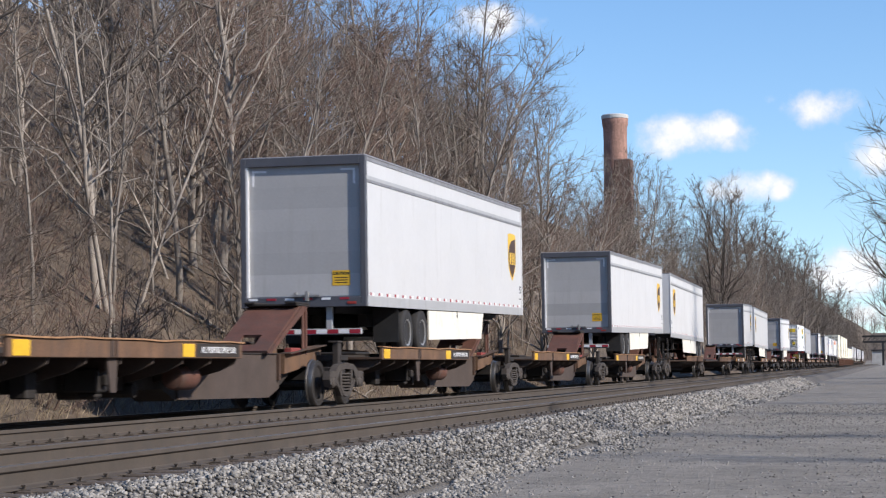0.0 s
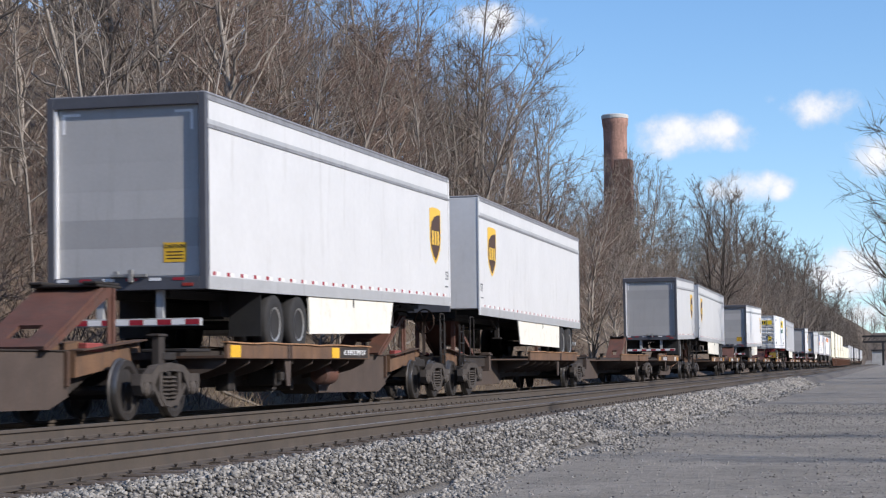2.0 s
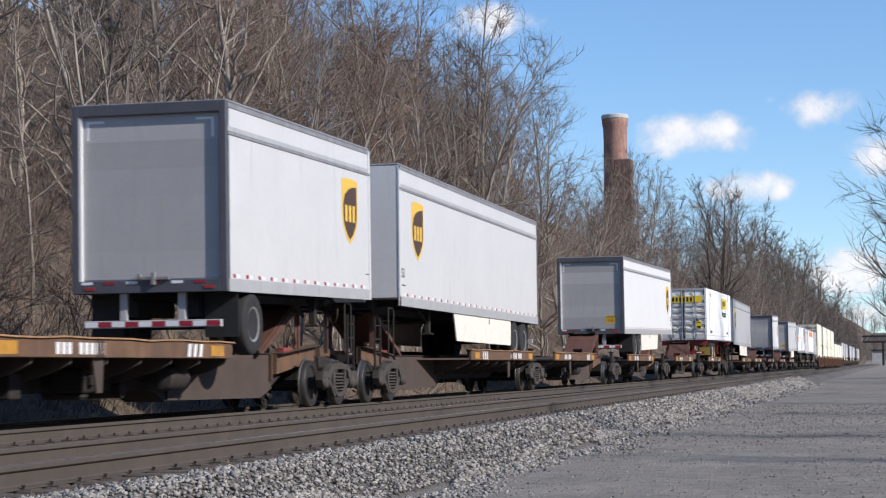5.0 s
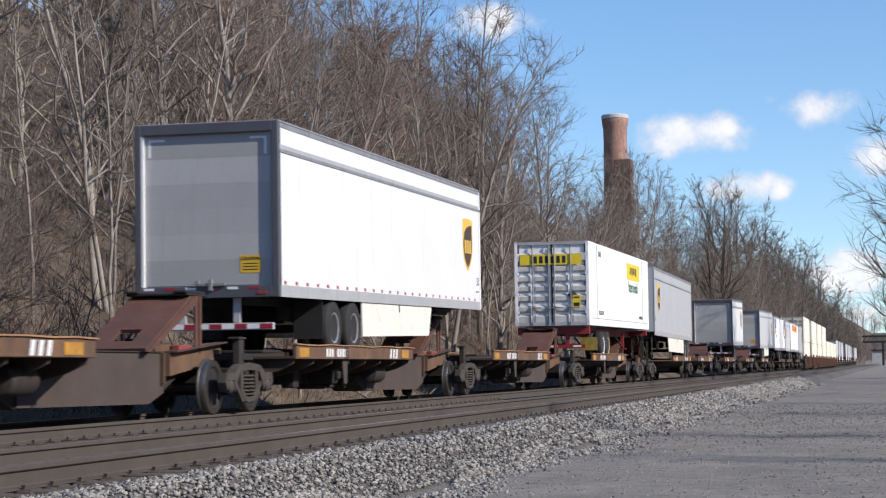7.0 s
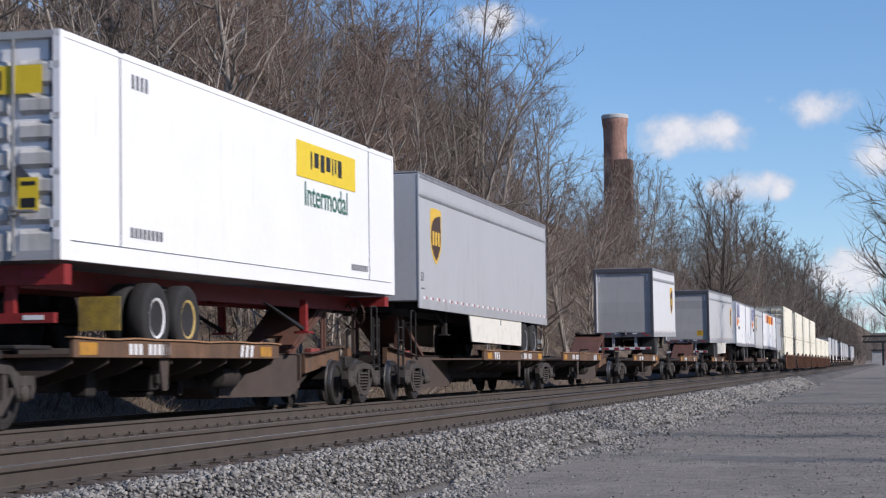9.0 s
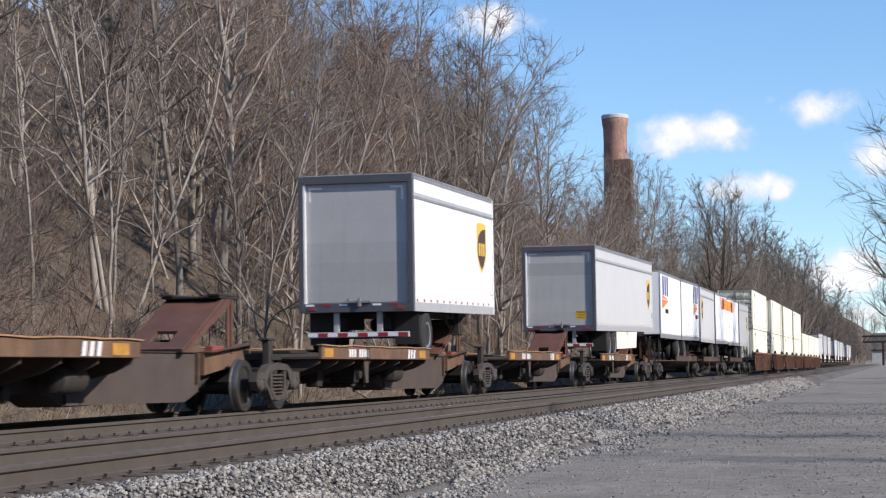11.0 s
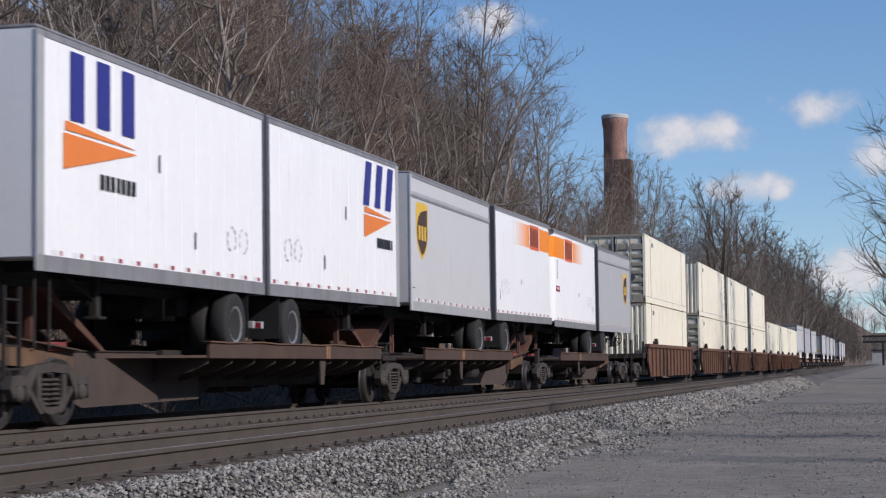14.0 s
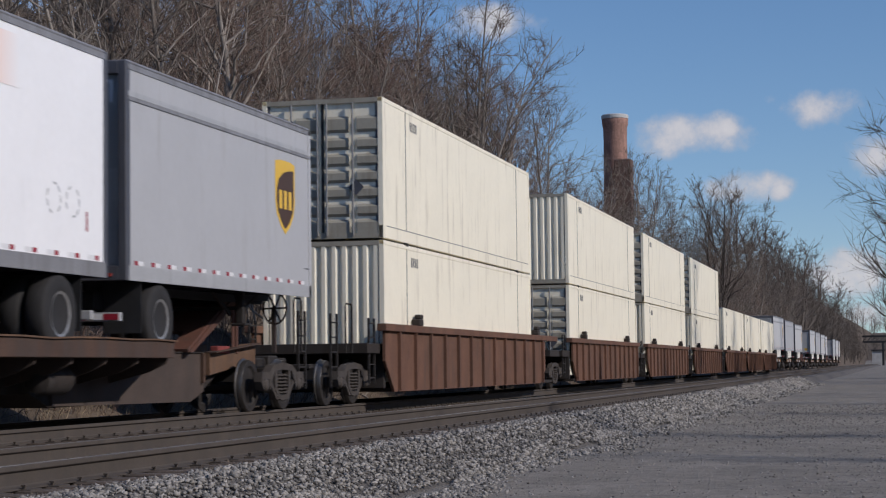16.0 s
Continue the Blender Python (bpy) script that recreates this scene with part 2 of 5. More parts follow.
def fade_band(y0, y1):
    """Orange band paint that fades into white along the trailer."""
    ma = bpy.data.materials.new("faded_orange_band")
    ma.use_nodes = True
    n, l = ma.node_tree.nodes, ma.node_tree.links
    b = n["Principled BSDF"]
    b.inputs["Roughness"].default_value = 0.45
    tc, sp, mr, mx = n.new("ShaderNodeTexCoord"), n.new("ShaderNodeSeparateXYZ"), n.new("ShaderNodeMapRange"), n.new("ShaderNodeMix")
    mx.data_type = "RGBA"
    mr.inputs[1].default_value, mr.inputs[2].default_value = y0, y1
    l.new(tc.outputs["Object"], sp.inputs[0])
    l.new(sp.outputs["Y"], mr.inputs[0])
    l.new(mr.outputs[0], mx.inputs["Factor"])
    mx.inputs["A"].default_value, mx.inputs["B"].default_value = (0.88, 0.88, 0.88, 1), (0.92, 0.27, 0.012, 1)
    l.new(mx.outputs["Result"], b.inputs["Base Color"])
    return ma


M["fade"] = fade_band(2.5, 4.7)


# ---- mesh helpers ----
def part(name, bm, material, parent=None, label=""):
    """Links a bmesh as one mesh object under a thing or a part."""
    me = bpy.data.meshes.new(name)
    bm.to_mesh(me)
    bm.free()
    return link(name, me, material, parent, label)


def link(name, me, material, parent=None, label=""):
    if material and not me.materials:
        me.materials.append(material)
    ob = new(name, me)
    if parent:
        ob.parent = parent
    if label:
        ob["label"] = label
    return ob


def box(bm, x0, x1, y0, y1, z0, z1, m=None):
    vs = [bm.verts.new((x, y, z)) for x in (x0, x1) for y in (y0, y1) for z in (z0, z1)]
    if m:
        for v in vs:
            v.co = m @ v.co
    for f in ((0, 1, 3, 2), (4, 6, 7, 5), (0, 4, 5, 1), (2, 3, 7, 6), (0, 2, 6, 4), (1, 5, 7, 3)):
        bm.faces.new([vs[i] for i in f])
    return vs


def boxes(*bs, bevel=0.0):
    bm = bmesh.new()
    for b in bs:
        box(bm, *b)
    if bevel:
        bmesh.ops.bevel(bm, geom=list(bm.edges), offset=bevel, segments=1, affect="EDGES", clamp_overlap=True)
    return bm


def prism(bm, pts, axis, a, b):
    """Extrudes a polygon: pts in the two other axes, from a to b along axis."""
    def co(p, t):
        return {"x": (t, p[0], p[1]), "y": (p[0], t, p[1]), "z": (p[0], p[1], t)}[axis]
    lo, hi = [bm.verts.new(co(p, a)) for p in pts], [bm.verts.new(co(p, b)) for p in pts]
    bm.faces.new(lo), bm.faces.new(hi[::-1])
    for i in range(len(pts)):
        j = (i + 1) % len(pts)
        bm.faces.new((lo[i], hi[i], hi[j], lo[j]))
    bmesh.ops.recalc_face_normals(bm, faces=bm.faces)


def poly(pts, axis, a, b):
    bm = bmesh.new()
    prism(bm, pts, axis, a, b)
    return bm


def lathe(bm, prof, axis_m, seg=20):
    """Turns a profile of (radius, along) round the local x axis of axis_m."""
    rings = []
    for r, h in prof:
        rings.append([bm.verts.new(axis_m @ Vector((h, r * math.cos(2 * math.pi * k / seg), r * math.sin(2 * math.pi * k / seg)))) for k in range(seg)])
    for a, b in zip(rings, rings[1:]):
        for k in range(seg):
            j = (k + 1) % seg
            bm.faces.new((a[k], a[j], b[j], b[k]))
    bm.faces.new(rings[0][::-1]), bm.faces.new(rings[-1])
    bmesh.ops.recalc_face_normals(bm, faces=bm.faces)


def smooth(ob, deg=35):
    ob.data.polygons.foreach_set("use_smooth", [True] * len(ob.data.polygons))
    ob.data.set_sharp_from_angle(angle=radians(deg))
    return ob


def tube_mesh(name, paths, close=True):
    """One mesh of many tapered tubes; a path is (points, radii, sides)."""
    verts, faces = [], []
    for pts, rad, n in paths:
        up = Vector((0.3, 0.2, 1)) if abs((pts[-1] - pts[0]).normalized().z) < 0.8 else Vector((1, 0.1, 0))
        base = len(verts)
        for i, (p, r) in enumerate(zip(pts, rad)):
            d = (pts[min(i + 1, len(pts) - 1)] - pts[max(i - 1, 0)]).normalized()
            a = d.cross(up).normalized()
            b = d.cross(a)
            for k in range(n):
                t = 2 * math.pi * k / n
                verts.append(p + a * (r * math.cos(t)) + b * (r * math.sin(t)))
            if i:
                q = base + (i - 1) * n
                for k in range(n):
                    j = (k + 1) % n
                    faces.append((q + k, q + j, q + n + j, q + n + k))
        if n == 3 and len(pts) > 1:          # a thin twig ends in a point
            del verts[-3:], faces[-3:]
            verts.append(pts[-1])
            q, tip = len(verts) - 4, len(verts) - 1
            faces += [(q, q + 1, tip), (q + 1, q + 2, tip), (q + 2, q, tip)]
    me = bpy.data.meshes.new(name)
    me.from_pydata([tuple(v) for v in verts], [], faces)
    me.polygons.foreach_set("use_smooth", [True] * len(faces))
    return me


# ---- ground, hill and track ----
def hill_z(x, y):
    """Height of the ground: flat road, track bed, the wooded hillside, and an unseen right bank."""
    d = max(0.0, -x - 15.2)
    z = 0.62 * d if d < 45 else 0.62 * 45 + 0.2 * (d - 45)
    z *= min(1.0, 0.35 + d / 6.0)
    z += min(26.0, max(0.0, (y - 1120) * 0.09))
    z += 0.5 * noise.noise(Vector((x * 0.15, y * 0.1, 0))) * min(1.0, d / 4.0)
    # unseen bank on the right, added to block low sky light
    r = max(0.0, x - 11.0)
    z += min(r * 0.5, 14.0)
    return z


def ground():
    xs = [-2600, -1200, -600, -300, -180, -120, -90] + [-75 + 2.0 * i for i in range(30)] + [-15.2, -14.6, -14.2, -5.3, -4.9, -4.5] + [-4 + 1.0 * i for i in range(20)] + [18, 21, 25, 30, 39, 60, 120, 300, 700, 1500, 2600]
    ys = [-600, -200, -80, -30] + [4.0 * i for i in range(-5, 60)] + [240 + 14 * i for i in range(60)] + [1150, 1300, 1600, 2000, 2600, 3400]
    verts = []
    for y in ys:
        for x in xs:
            z = hill_z(x, y) if x < -15.2 or x > 9 or y > 1120 else 0.0
            if -14.7 < x < -5.0 and y < 1120:
                z = -0.05
            if -4.8 < x <= 9 and y < 1120:
                z = 0.012 * noise.noise(Vector((x * 0.9, y * 0.25, 3))) + 0.02 * noise.noise(Vector((x * 0.25, y * 0.07, 8)))
            verts.append((x, y, z))
    n = len(xs)
    faces = [(j * n + i, j * n + i + 1, (j + 1) * n + i + 1, (j + 1) * n + i) for j in range(len(ys) - 1) for i in range(n - 1)]
    me = bpy.data.meshes.new("ground")
    me.from_pydata(verts, [], faces)
    me.materials.append(M["road"])
    me.materials.append(M["litter"])
    me.polygons.foreach_set("material_index", [1 if (f.center.x < -14.4 or f.center.x > 11 or f.center.y > 1120) else 0 for f in me.polygons])
    me.polygons.foreach_set("use_smooth", [True] * len(faces))
    tagged(link("ground", me, None), "grey gravel track and brown leaf-littered wooded hillside", "ground", kind="structure")


ground()
XA, XB, XC, XD = -6.4545, -7.964, TRACK + 0.755, TRACK - 0.755
# ballast beds: shoulders slope down to the road and the ditch
bed = tagged(part("ballast", poly([(-4.75, -0.08), (-5.55, RAIL - 0.21), (-8.9, RAIL - 0.21), (-9.3, RAIL - 0.24), (-13.6, RAIL - 0.22), (-14.8, -0.1)], "y", -120, 1120), M["bed"]),
             "grey crushed limestone ballast bed under two tracks", "ballast", kind="structure")


def rail_bm(x, y0, y1):
    h = RAIL
    half = [(0.0, h), (0.030, h - 0.002), (0.037, h - 0.010), (0.0385, h - 0.040), (0.030, h - 0.048), (0.010, h - 0.058), (0.0095, h - 0.150), (0.020, h - 0.162), (0.076, h - 0.176), (0.076, h - 0.186)]
    pts = [(x + a, z) for a, z in half] + [(x - a, z) for a, z in half[:0:-1]]
    return poly(pts, "y", y0, y1)


for x, who in ((XA, "near"), (XB, "near"), (XC, "train"), (XD, "train")):
    r = part("rail", rail_bm(x, -120, 1120), M["rail"])
    r.data.materials.append(M["rail_top"])
    for f in r.data.polygons:
        if f.normal.z > 0.9 and f.center.z > RAIL - 0.02:
            f.material_index = 1
    tagged(r, "rust-brown steel rail with a worn bright top", "rail", "rails", "structure")


# ties, tie plates and spikes where the camera passes nearest; ballast stones
def track_pieces():
    bm = boxes((-1.3, 1.3, -0.115, 0.115, RAIL - 0.37, RAIL - 0.19), bevel=0.012)
    tie = bpy.data.meshes.new("tie")
    bm.to_mesh(tie)
    tie.materials.append(M["tie"])
    bm = boxes((-0.17, 0.17, -0.10, 0.10, RAIL - 0.192, RAIL - 0.180), (0.085, 0.105, -0.070, -0.050, RAIL - 0.19, RAIL - 0.150), (0.078, 0.115, -0.078, -0.042, RAIL - 0.158, RAIL - 0.146), (-0.115, -0.085, 0.045, 0.075, RAIL - 0.19, RAIL - 0.15))
    plate = bpy.data.meshes.new("tie_plate")
    bm.to_mesh(plate)
    plate.materials.append(M["rail"])
    rnd = random.Random(3)
    for i in range(120):
        y = 9.5 + i * 0.51
        for xc, a, b in ((0.5 * (XA + XB), XA, XB), (TRACK, XC, None)):
            if xc == TRACK and i > 80:
                continue
            t = link("tie", tie, None, bed)
            t.matrix_basis = pose(xc + rnd.uniform(-0.03, 0.03), y + rnd.uniform(-0.02, 0.02), rnd.uniform(-0.01, 0.012), 0, 0, rnd.uniform(-0.8, 0.8))
            for x in (a, b):
                if x is not None:
                    p = link("tie_plate", plate, None, bed)
                    p.matrix_basis = pose(x, y + rnd.uniform(-0.02, 0.02), 0, 0, 0, rnd.uniform(-2, 2))


track_pieces()


def top_z(x):
    """Height of the ballast surface beside the near track."""
    return np.interp(x, [-9.0, -5.55, -4.75, -4.0], [RAIL - 0.2, RAIL - 0.2, 0.0, 0.0])


def stones(name, n, x0, x1, y0, y1, s0, s1, material, label, power=1.6, edge=None):
    """Loose angular stones, thicker near y0."""
    g = np.random.default_rng(n)
    y = y0 + (y1 - y0) * g.random(n) ** power
    x = x0 + (x1 - x0) * g.random(n)
    if edge is not None:
        x = np.where(x > edge, edge + (x - edge) * g.random(n) ** 1.2 + 0.28 * np.sin(y * 0.9) * np.sin(y * 0.23 + 1), x)
    s = (s0 + (s1 - s0) * g.random(n) ** 2) * (1 + 0.018 * (y - y0))
    base = np.array([(1, 0, 0), (-1, 0, 0), (0, 1, 0), (0, -1, 0), (0, 0, 1), (0, 0, -1)], float)
    v = base[None] * g.uniform(0.6, 1.3, (n, 6, 1)) + g.normal(0, 0.22, (n, 6, 3))
    ax = g.normal(size=(n, 3))
    ax /= np.linalg.norm(ax, axis=1)[:, None]
    an = g.random(n) * 6.28
    c, sn = np.cos(an)[:, None, None], np.sin(an)[:, None, None]
    k = ax[:, None, :]
    v = v * c + np.cross(np.broadcast_to(k, v.shape), v) * sn + k * (v * k).sum(2, keepdims=True) * (1 - c)
    v[:, :, 2] *= 0.75
    z = top_z(x) + s * g.uniform(0.0, 0.55, n) - np.where(x < -6.0, 0.02, 0.0)
    v = v * s[:, None, None] + np.stack([x, y, z], 1)[:, None, :]
    f = np.array([(0, 2, 4), (2, 1, 4), (1, 3, 4), (3, 0, 4), (2, 0, 5), (1, 2, 5), (3, 1, 5), (0, 3, 5)])
    faces = (f[None] + 6 * np.arange(n)[:, None, None]).reshape(-1)
    me = bpy.data.meshes.new(name)
    me.vertices.add(6 * n)
    me.vertices.foreach_set("co", v.reshape(-1))
    me.loops.add(len(faces))
    me.loops.foreach_set("vertex_index", faces)
    me.polygons.add(8 * n)
    me.polygons.foreach_set("loop_start", np.arange(0, 24 * n, 3))
    me.update(calc_edges=True)
    return tagged(link(name, me, M[material]), label, "stones", kind="stuff")


stones("ballast_stones", 46000, -6.02, -4.10, 10.5, 120.0, 0.014, 0.034, "stone", "loose grey limestone ballast along the near rail", 2.0, -4.85)
stones("rusty_stones", 9000, -6.40, -5.92, 10.5, 70.0, 0.010, 0.024, "rusty_stone", "small rust-stained stones between the tie ends", 1.8)
stones("road_stones", 11000, -4.6, 1.0, 14.0, 60.0, 0.006, 0.019, "stone", "scattered small stones on the gravel road", 1.4)


# ---- woods ----
def limb(p, d, length, r0, r1, n, bend, rise, rnd):
    """A crooked tapered path of n steps from p along d."""
    pts, rad, d = [p.copy()], [r0], d.normalized()
    for i in range(n):
        d = (d + Vector((rnd.gauss(0, bend), rnd.gauss(0, bend), rnd.gauss(0, bend * 0.6) + rise))).normalized()
        pts.append(pts[-1] + d * (length / n))
        rad.append(r0 + (r1 - r0) * (i + 1) / n)
    return pts, rad


def side_way(d, ang, rnd):
    """A direction at ang from d, turned at random about it."""
    a = d.orthogonal().normalized()
    a.rotate(Matrix.Rotation(rnd.uniform(0, 6.283), 3, d))
    return (d * math.cos(ang) + a * math.sin(ang)).normalized()


def tree_meshes(seed, height, r, first, limbs, subs, twigs, spread, lean=0.05, forks=1, thin=1.0):
    """Trunk with limbs, and a crown of twigs, of a bare broadleaf tree."""
    rnd = random.Random(seed)
    wood, fine = [], []
    for k in range(forks):
        base = Vector((rnd.uniform(-0.2, 0.2) * (forks > 1), rnd.uniform(-0.2, 0.2) * (forks > 1), -0.5))
        d0 = Vector((rnd.gauss(0, lean + 0.1 * (forks > 1)), rnd.gauss(0, lean + 0.1 * (forks > 1)), 1))
        hh = height * rnd.uniform(0.8, 1.0) if k else height
        tp, tr = limb(base, d0, hh + 0.5, r * (0.7 if k else 1), 0.012, 12, 0.075, 0.02, rnd)
        wood.append((tp, tr, 7))
        for i in range(limbs):
            t = first + (0.97 - first) * ((i + rnd.random()) / limbs)
            j = min(int(t * 12), 11)
            f = t * 12 - j
            p = tp[j].lerp(tp[j + 1], f)
            rr = tr[j] + (tr[j + 1] - tr[j]) * f
            d = side_way((tp[j + 1] - tp[j]).normalized(), rnd.uniform(0.5, 1.05), rnd)
            ln = spread * height * (1.1 - t) ** 0.65 * rnd.uniform(0.55, 1.1) + 0.5
            lp, lr = limb(p, d, ln, min(rr * 0.7, 0.02 + 0.018 * ln), 0.008, 6, 0.25, 0.07, rnd)
            wood.append((lp, lr, 3))
            for _ in range(subs):
                u = rnd.uniform(0.12, 1.0)
                a = min(int(u * 6), 5)
                q = lp[a].lerp(lp[a + 1], u * 6 - a)
                dd = side_way((lp[a + 1] - lp[a]).normalized(), rnd.uniform(0.3, 0.8), rnd)
                sl = ln * rnd.uniform(0.28, 0.6) * (1.15 - u * 0.5)
                sp, sr = limb(q, dd, sl, 0.013 * thin, 0.003 * thin, 3, 0.30, 0.05, rnd)
                fine.append((sp, sr, 3))
                for _ in range(twigs):
                    b = rnd.randrange(1, 4)
                    dt = side_way((sp[b] - sp[b - 1]).normalized(), rnd.uniform(0.35, 1.0), rnd)
                    ep, er = limb(sp[b - 1].lerp(sp[b], rnd.random()), dt, sl * rnd.uniform(0.3, 0.75), 0.0055 * thin, 0.003 * thin, 1, 0.12, 0.05, rnd)
                    fine.append((ep, er, 3))
    return tube_mesh("trunk", wood), tube_mesh("crown", fine)


def tree(seed, label, bark="bark", twig="twig", **kw):
    a, b = tree_meshes(seed, **kw)
    e = new("tree")
    link("trunk", a, M[bark], e)
    link("crown", b, M[twig], e)
    return tagged(e, label, "tree", "bare trees on the hillside")


def woods():
    rnd = random.Random(5)
    near = [tree(1, "tall bare grey-barked tree on the hillside", height=17, r=0.16, first=0.25, limbs=28, subs=8, twigs=5, spread=0.36),
            tree(2, "slender bare tree with pale bark", height=15, r=0.11, first=0.30, limbs=24, subs=8, twigs=5, spread=0.32, lean=0.1),
            tree(3, "bare forked tree with crooked limbs", height=14, r=0.12, first=0.2, limbs=13, subs=9, twigs=5, spread=0.4, forks=2),
            tree(4, "bare tree hung with reddish vines", twig="vine", height=12, r=0.12, first=0.1, limbs=34, subs=10, twigs=5, spread=0.30),
            tree(5, "thin bare sapling among brush", height=9, r=0.05, first=0.15, limbs=16, subs=6, twigs=4, spread=0.36, lean=0.14),
            tree(6, "leaning bare sapling with pale bark", height=11, r=0.06, first=0.3, limbs=14, subs=6, twigs=4, spread=0.30, lean=0.2)]
    hero = tree(7, "large spreading bare tree with dark forking limbs", bark="dark_bark", height=19, r=0.24, first=0.22, limbs=20, subs=14, twigs=7, spread=0.46, forks=3, thin=1.15)
    mid = [tree(11, "bare grey tree in the far woods", height=17, r=0.2, first=0.2, limbs=16, subs=8, twigs=4, spread=0.42, forks=2, thin=1.7),
           tree(12, "bare spreading tree in the far woods", height=15, r=0.18, first=0.15, limbs=16, subs=8, twigs=4, spread=0.46, forks=2, thin=1.7),
           tree(13, "bare brown tree hung with vines", twig="vine", height=13, r=0.16, first=0.1, limbs=16, subs=8, twigs=4, spread=0.42, forks=2, thin=1.7)]
    used = set()

    def put(kind, x, y, s, turn=None, group=""):
        m = pose(x, y, hill_z(x, y), 0, 0, rnd.uniform(0, 360) if turn is None else turn)
        o = kind
        if id(kind) in used:
            o = copy_thing(kind, m)
        else:
            used.add(id(kind))
            kind.matrix_basis = m
        o.scale = (s, s, s * rnd.uniform(0.92, 1.08))
        if group:
            o["group"] = group
    # front wood: seen closest, from the slope's foot upwards
    for y0 in range(26, 122, 4):
        for k in range(5):
            x = -16.6 - 3.2 * k - rnd.uniform(0, 2.4)
            y = y0 + rnd.uniform(0, 4)
            if -x / y > 0.60 or (k > 2 and rnd.random() < 0.15):
                continue
            w = (3, 3, 2, 1, 4, 4) if k else (2, 3, 1, 0.6, 5, 6)
            if 46 < y < 80 and k < 3:
                w = (0.6, 2, 1, 6, 4, 3)
            if y > 106 and k < 2:
                w = (0, 0, 0, 2, 5, 3)
            put(rnd.choices(near, w)[0], x, y, rnd.uniform(0.8, 1.1))
    put(hero, -21.4, 98, 0.80, 40)
    put(hero, -18.0, 205, 0.95, 100)
    for y0 in range(72, 236, 9):          # higher up the slope, behind the front wood
        for k in range(4):
            x, y = -34.5 - 7.0 * k - rnd.uniform(0, 5), y0 + rnd.uniform(0, 9)
            if 0.19 < -x / y < 0.54:
                put(rnd.choices(mid, (4, 4, 3))[0], x, y, rnd.uniform(0.75, 1.05))
    for y0 in range(122, 360, 8):
        for k in range(3):
            x = -16.8 - 5.0 * k - rnd.uniform(0, 4.5)
            low = 0.60 if y0 < 235 else 0.90
            put(rnd.choices(mid, (4, 4, 2))[0], x, y0 + rnd.uniform(0, 7), low * rnd.uniform(0.8, 1.1))
    for i in range(16):          # low trees before the chimney
        y = rnd.uniform(165, 255)
        put(mid[i % 3], -0.095 * y - rnd.uniform(0, 14), y, 0.62 * rnd.uniform(0.8, 1.1))
    for x, y in ((-33.0, 232), (-30.5, 222), (-35.5, 243), (-28.0, 214)):
        put(mid[1], x, y, 1.15)
    # verge trees on the road's other side
    verge = tree(9, "bare roadside tree with long crooked side limbs", bark="dark_bark", twig="dark_bark", height=14, r=0.16, first=0.2, limbs=20, subs=9, twigs=4, spread=0.50, thin=1.8)
    for x, y, sc, tn in ((1.9, 96, 1.1, 20), (1.8, 110, 1.15, 130), (2.2, 121, 1.1, 200), (2.9, 137, 1.2, 250), (2.8, 156, 1.25, 40), (3.2, 176, 1.3, 300), (10.5, 22, 0.7, 60), (12.5, 46, 0.75, 310), (11.5, 70, 0.8, 10), (11.5, 88, 0.9, 170), (9.5, 130, 1.0, 90)):
        put(verge, x, y, sc, tn, "bare trees along the road")
    for i in range(15):
        y = 56 + 36 * rnd.random()
        put(near[3], -17.5 - 12 * rnd.random(), y, rnd.uniform(1.05, 1.4))
    # thin stems crowding the slope
    for i in range(46):
        y = 28 + 75 * rnd.random()
        x = -16.2 - 9 * rnd.random()
        if -x / y < 0.6:
            put(rnd.choice(near[4:]), x, y, rnd.uniform(0.6, 1.0))
    # twiggy shrubs that fill the slope between the trunks
    shrubs = []
    for seed, twig in ((31, "twig"), (32, "vine"), (33, "twig")):
        a, b = tree_meshes(seed, height=3.4, r=0.030, first=0.03, limbs=10, subs=6, twigs=5, spread=0.62, lean=0.2, forks=2, thin=0.9)
        sv, sf = [], []
        for me in (a, b):
            off = len(sv)
            sv += [tuple(v.co) for v in me.vertices]
            sf += [tuple(off + q for q in f.vertices) for f in me.polygons]
        me = bpy.data.meshes.new("shrub")
        me.from_pydata(sv, [], sf)
        shrubs.append(tagged(link("shrub", me, M[twig]), "bare brown shrub among the leaf litter", "shrub", "shrubs on the slope"))
    for i in range(110):
        y = 27 + 72 * rnd.random() ** 1.25
        x = -16.4 - (0.58 * y - 16.4 if y < 60 else 19) * rnd.random() ** 1.2
        put(shrubs[i % 3], x, y, rnd.uniform(0.4, 0.95))
    # far woods as one mass, together with unseen trees on the right bank
    a1, b1 = tree_meshes(21, height=17, r=0.24, first=0.12, limbs=18, subs=5, twigs=3, spread=0.42, thin=3.2)
    a2, b2 = tree_meshes(22, height=15, r=0.24, first=0.1, limbs=18, subs=5, twigs=3, spread=0.45, thin=3.2)
    sets = []
    for a, b in ((a1, b1), (a2, b2)):
        vs, fs, ns, off = [], [], [], 0
        for me in (a, b):
            co = np.empty(len(me.vertices) * 3)
            me.vertices.foreach_get("co", co)
            vs.append(co.reshape(-1, 3))
            ix, tot = np.empty(len(me.loops), int), np.empty(len(me.polygons), int)
            me.loops.foreach_get("vertex_index", ix)
            me.polygons.foreach_get("loop_total", tot)
            fs.append(ix + off)
            ns.append(tot)
            off += len(me.vertices)
        sets.append((np.concatenate(vs), np.concatenate(fs), np.concatenate(ns)))
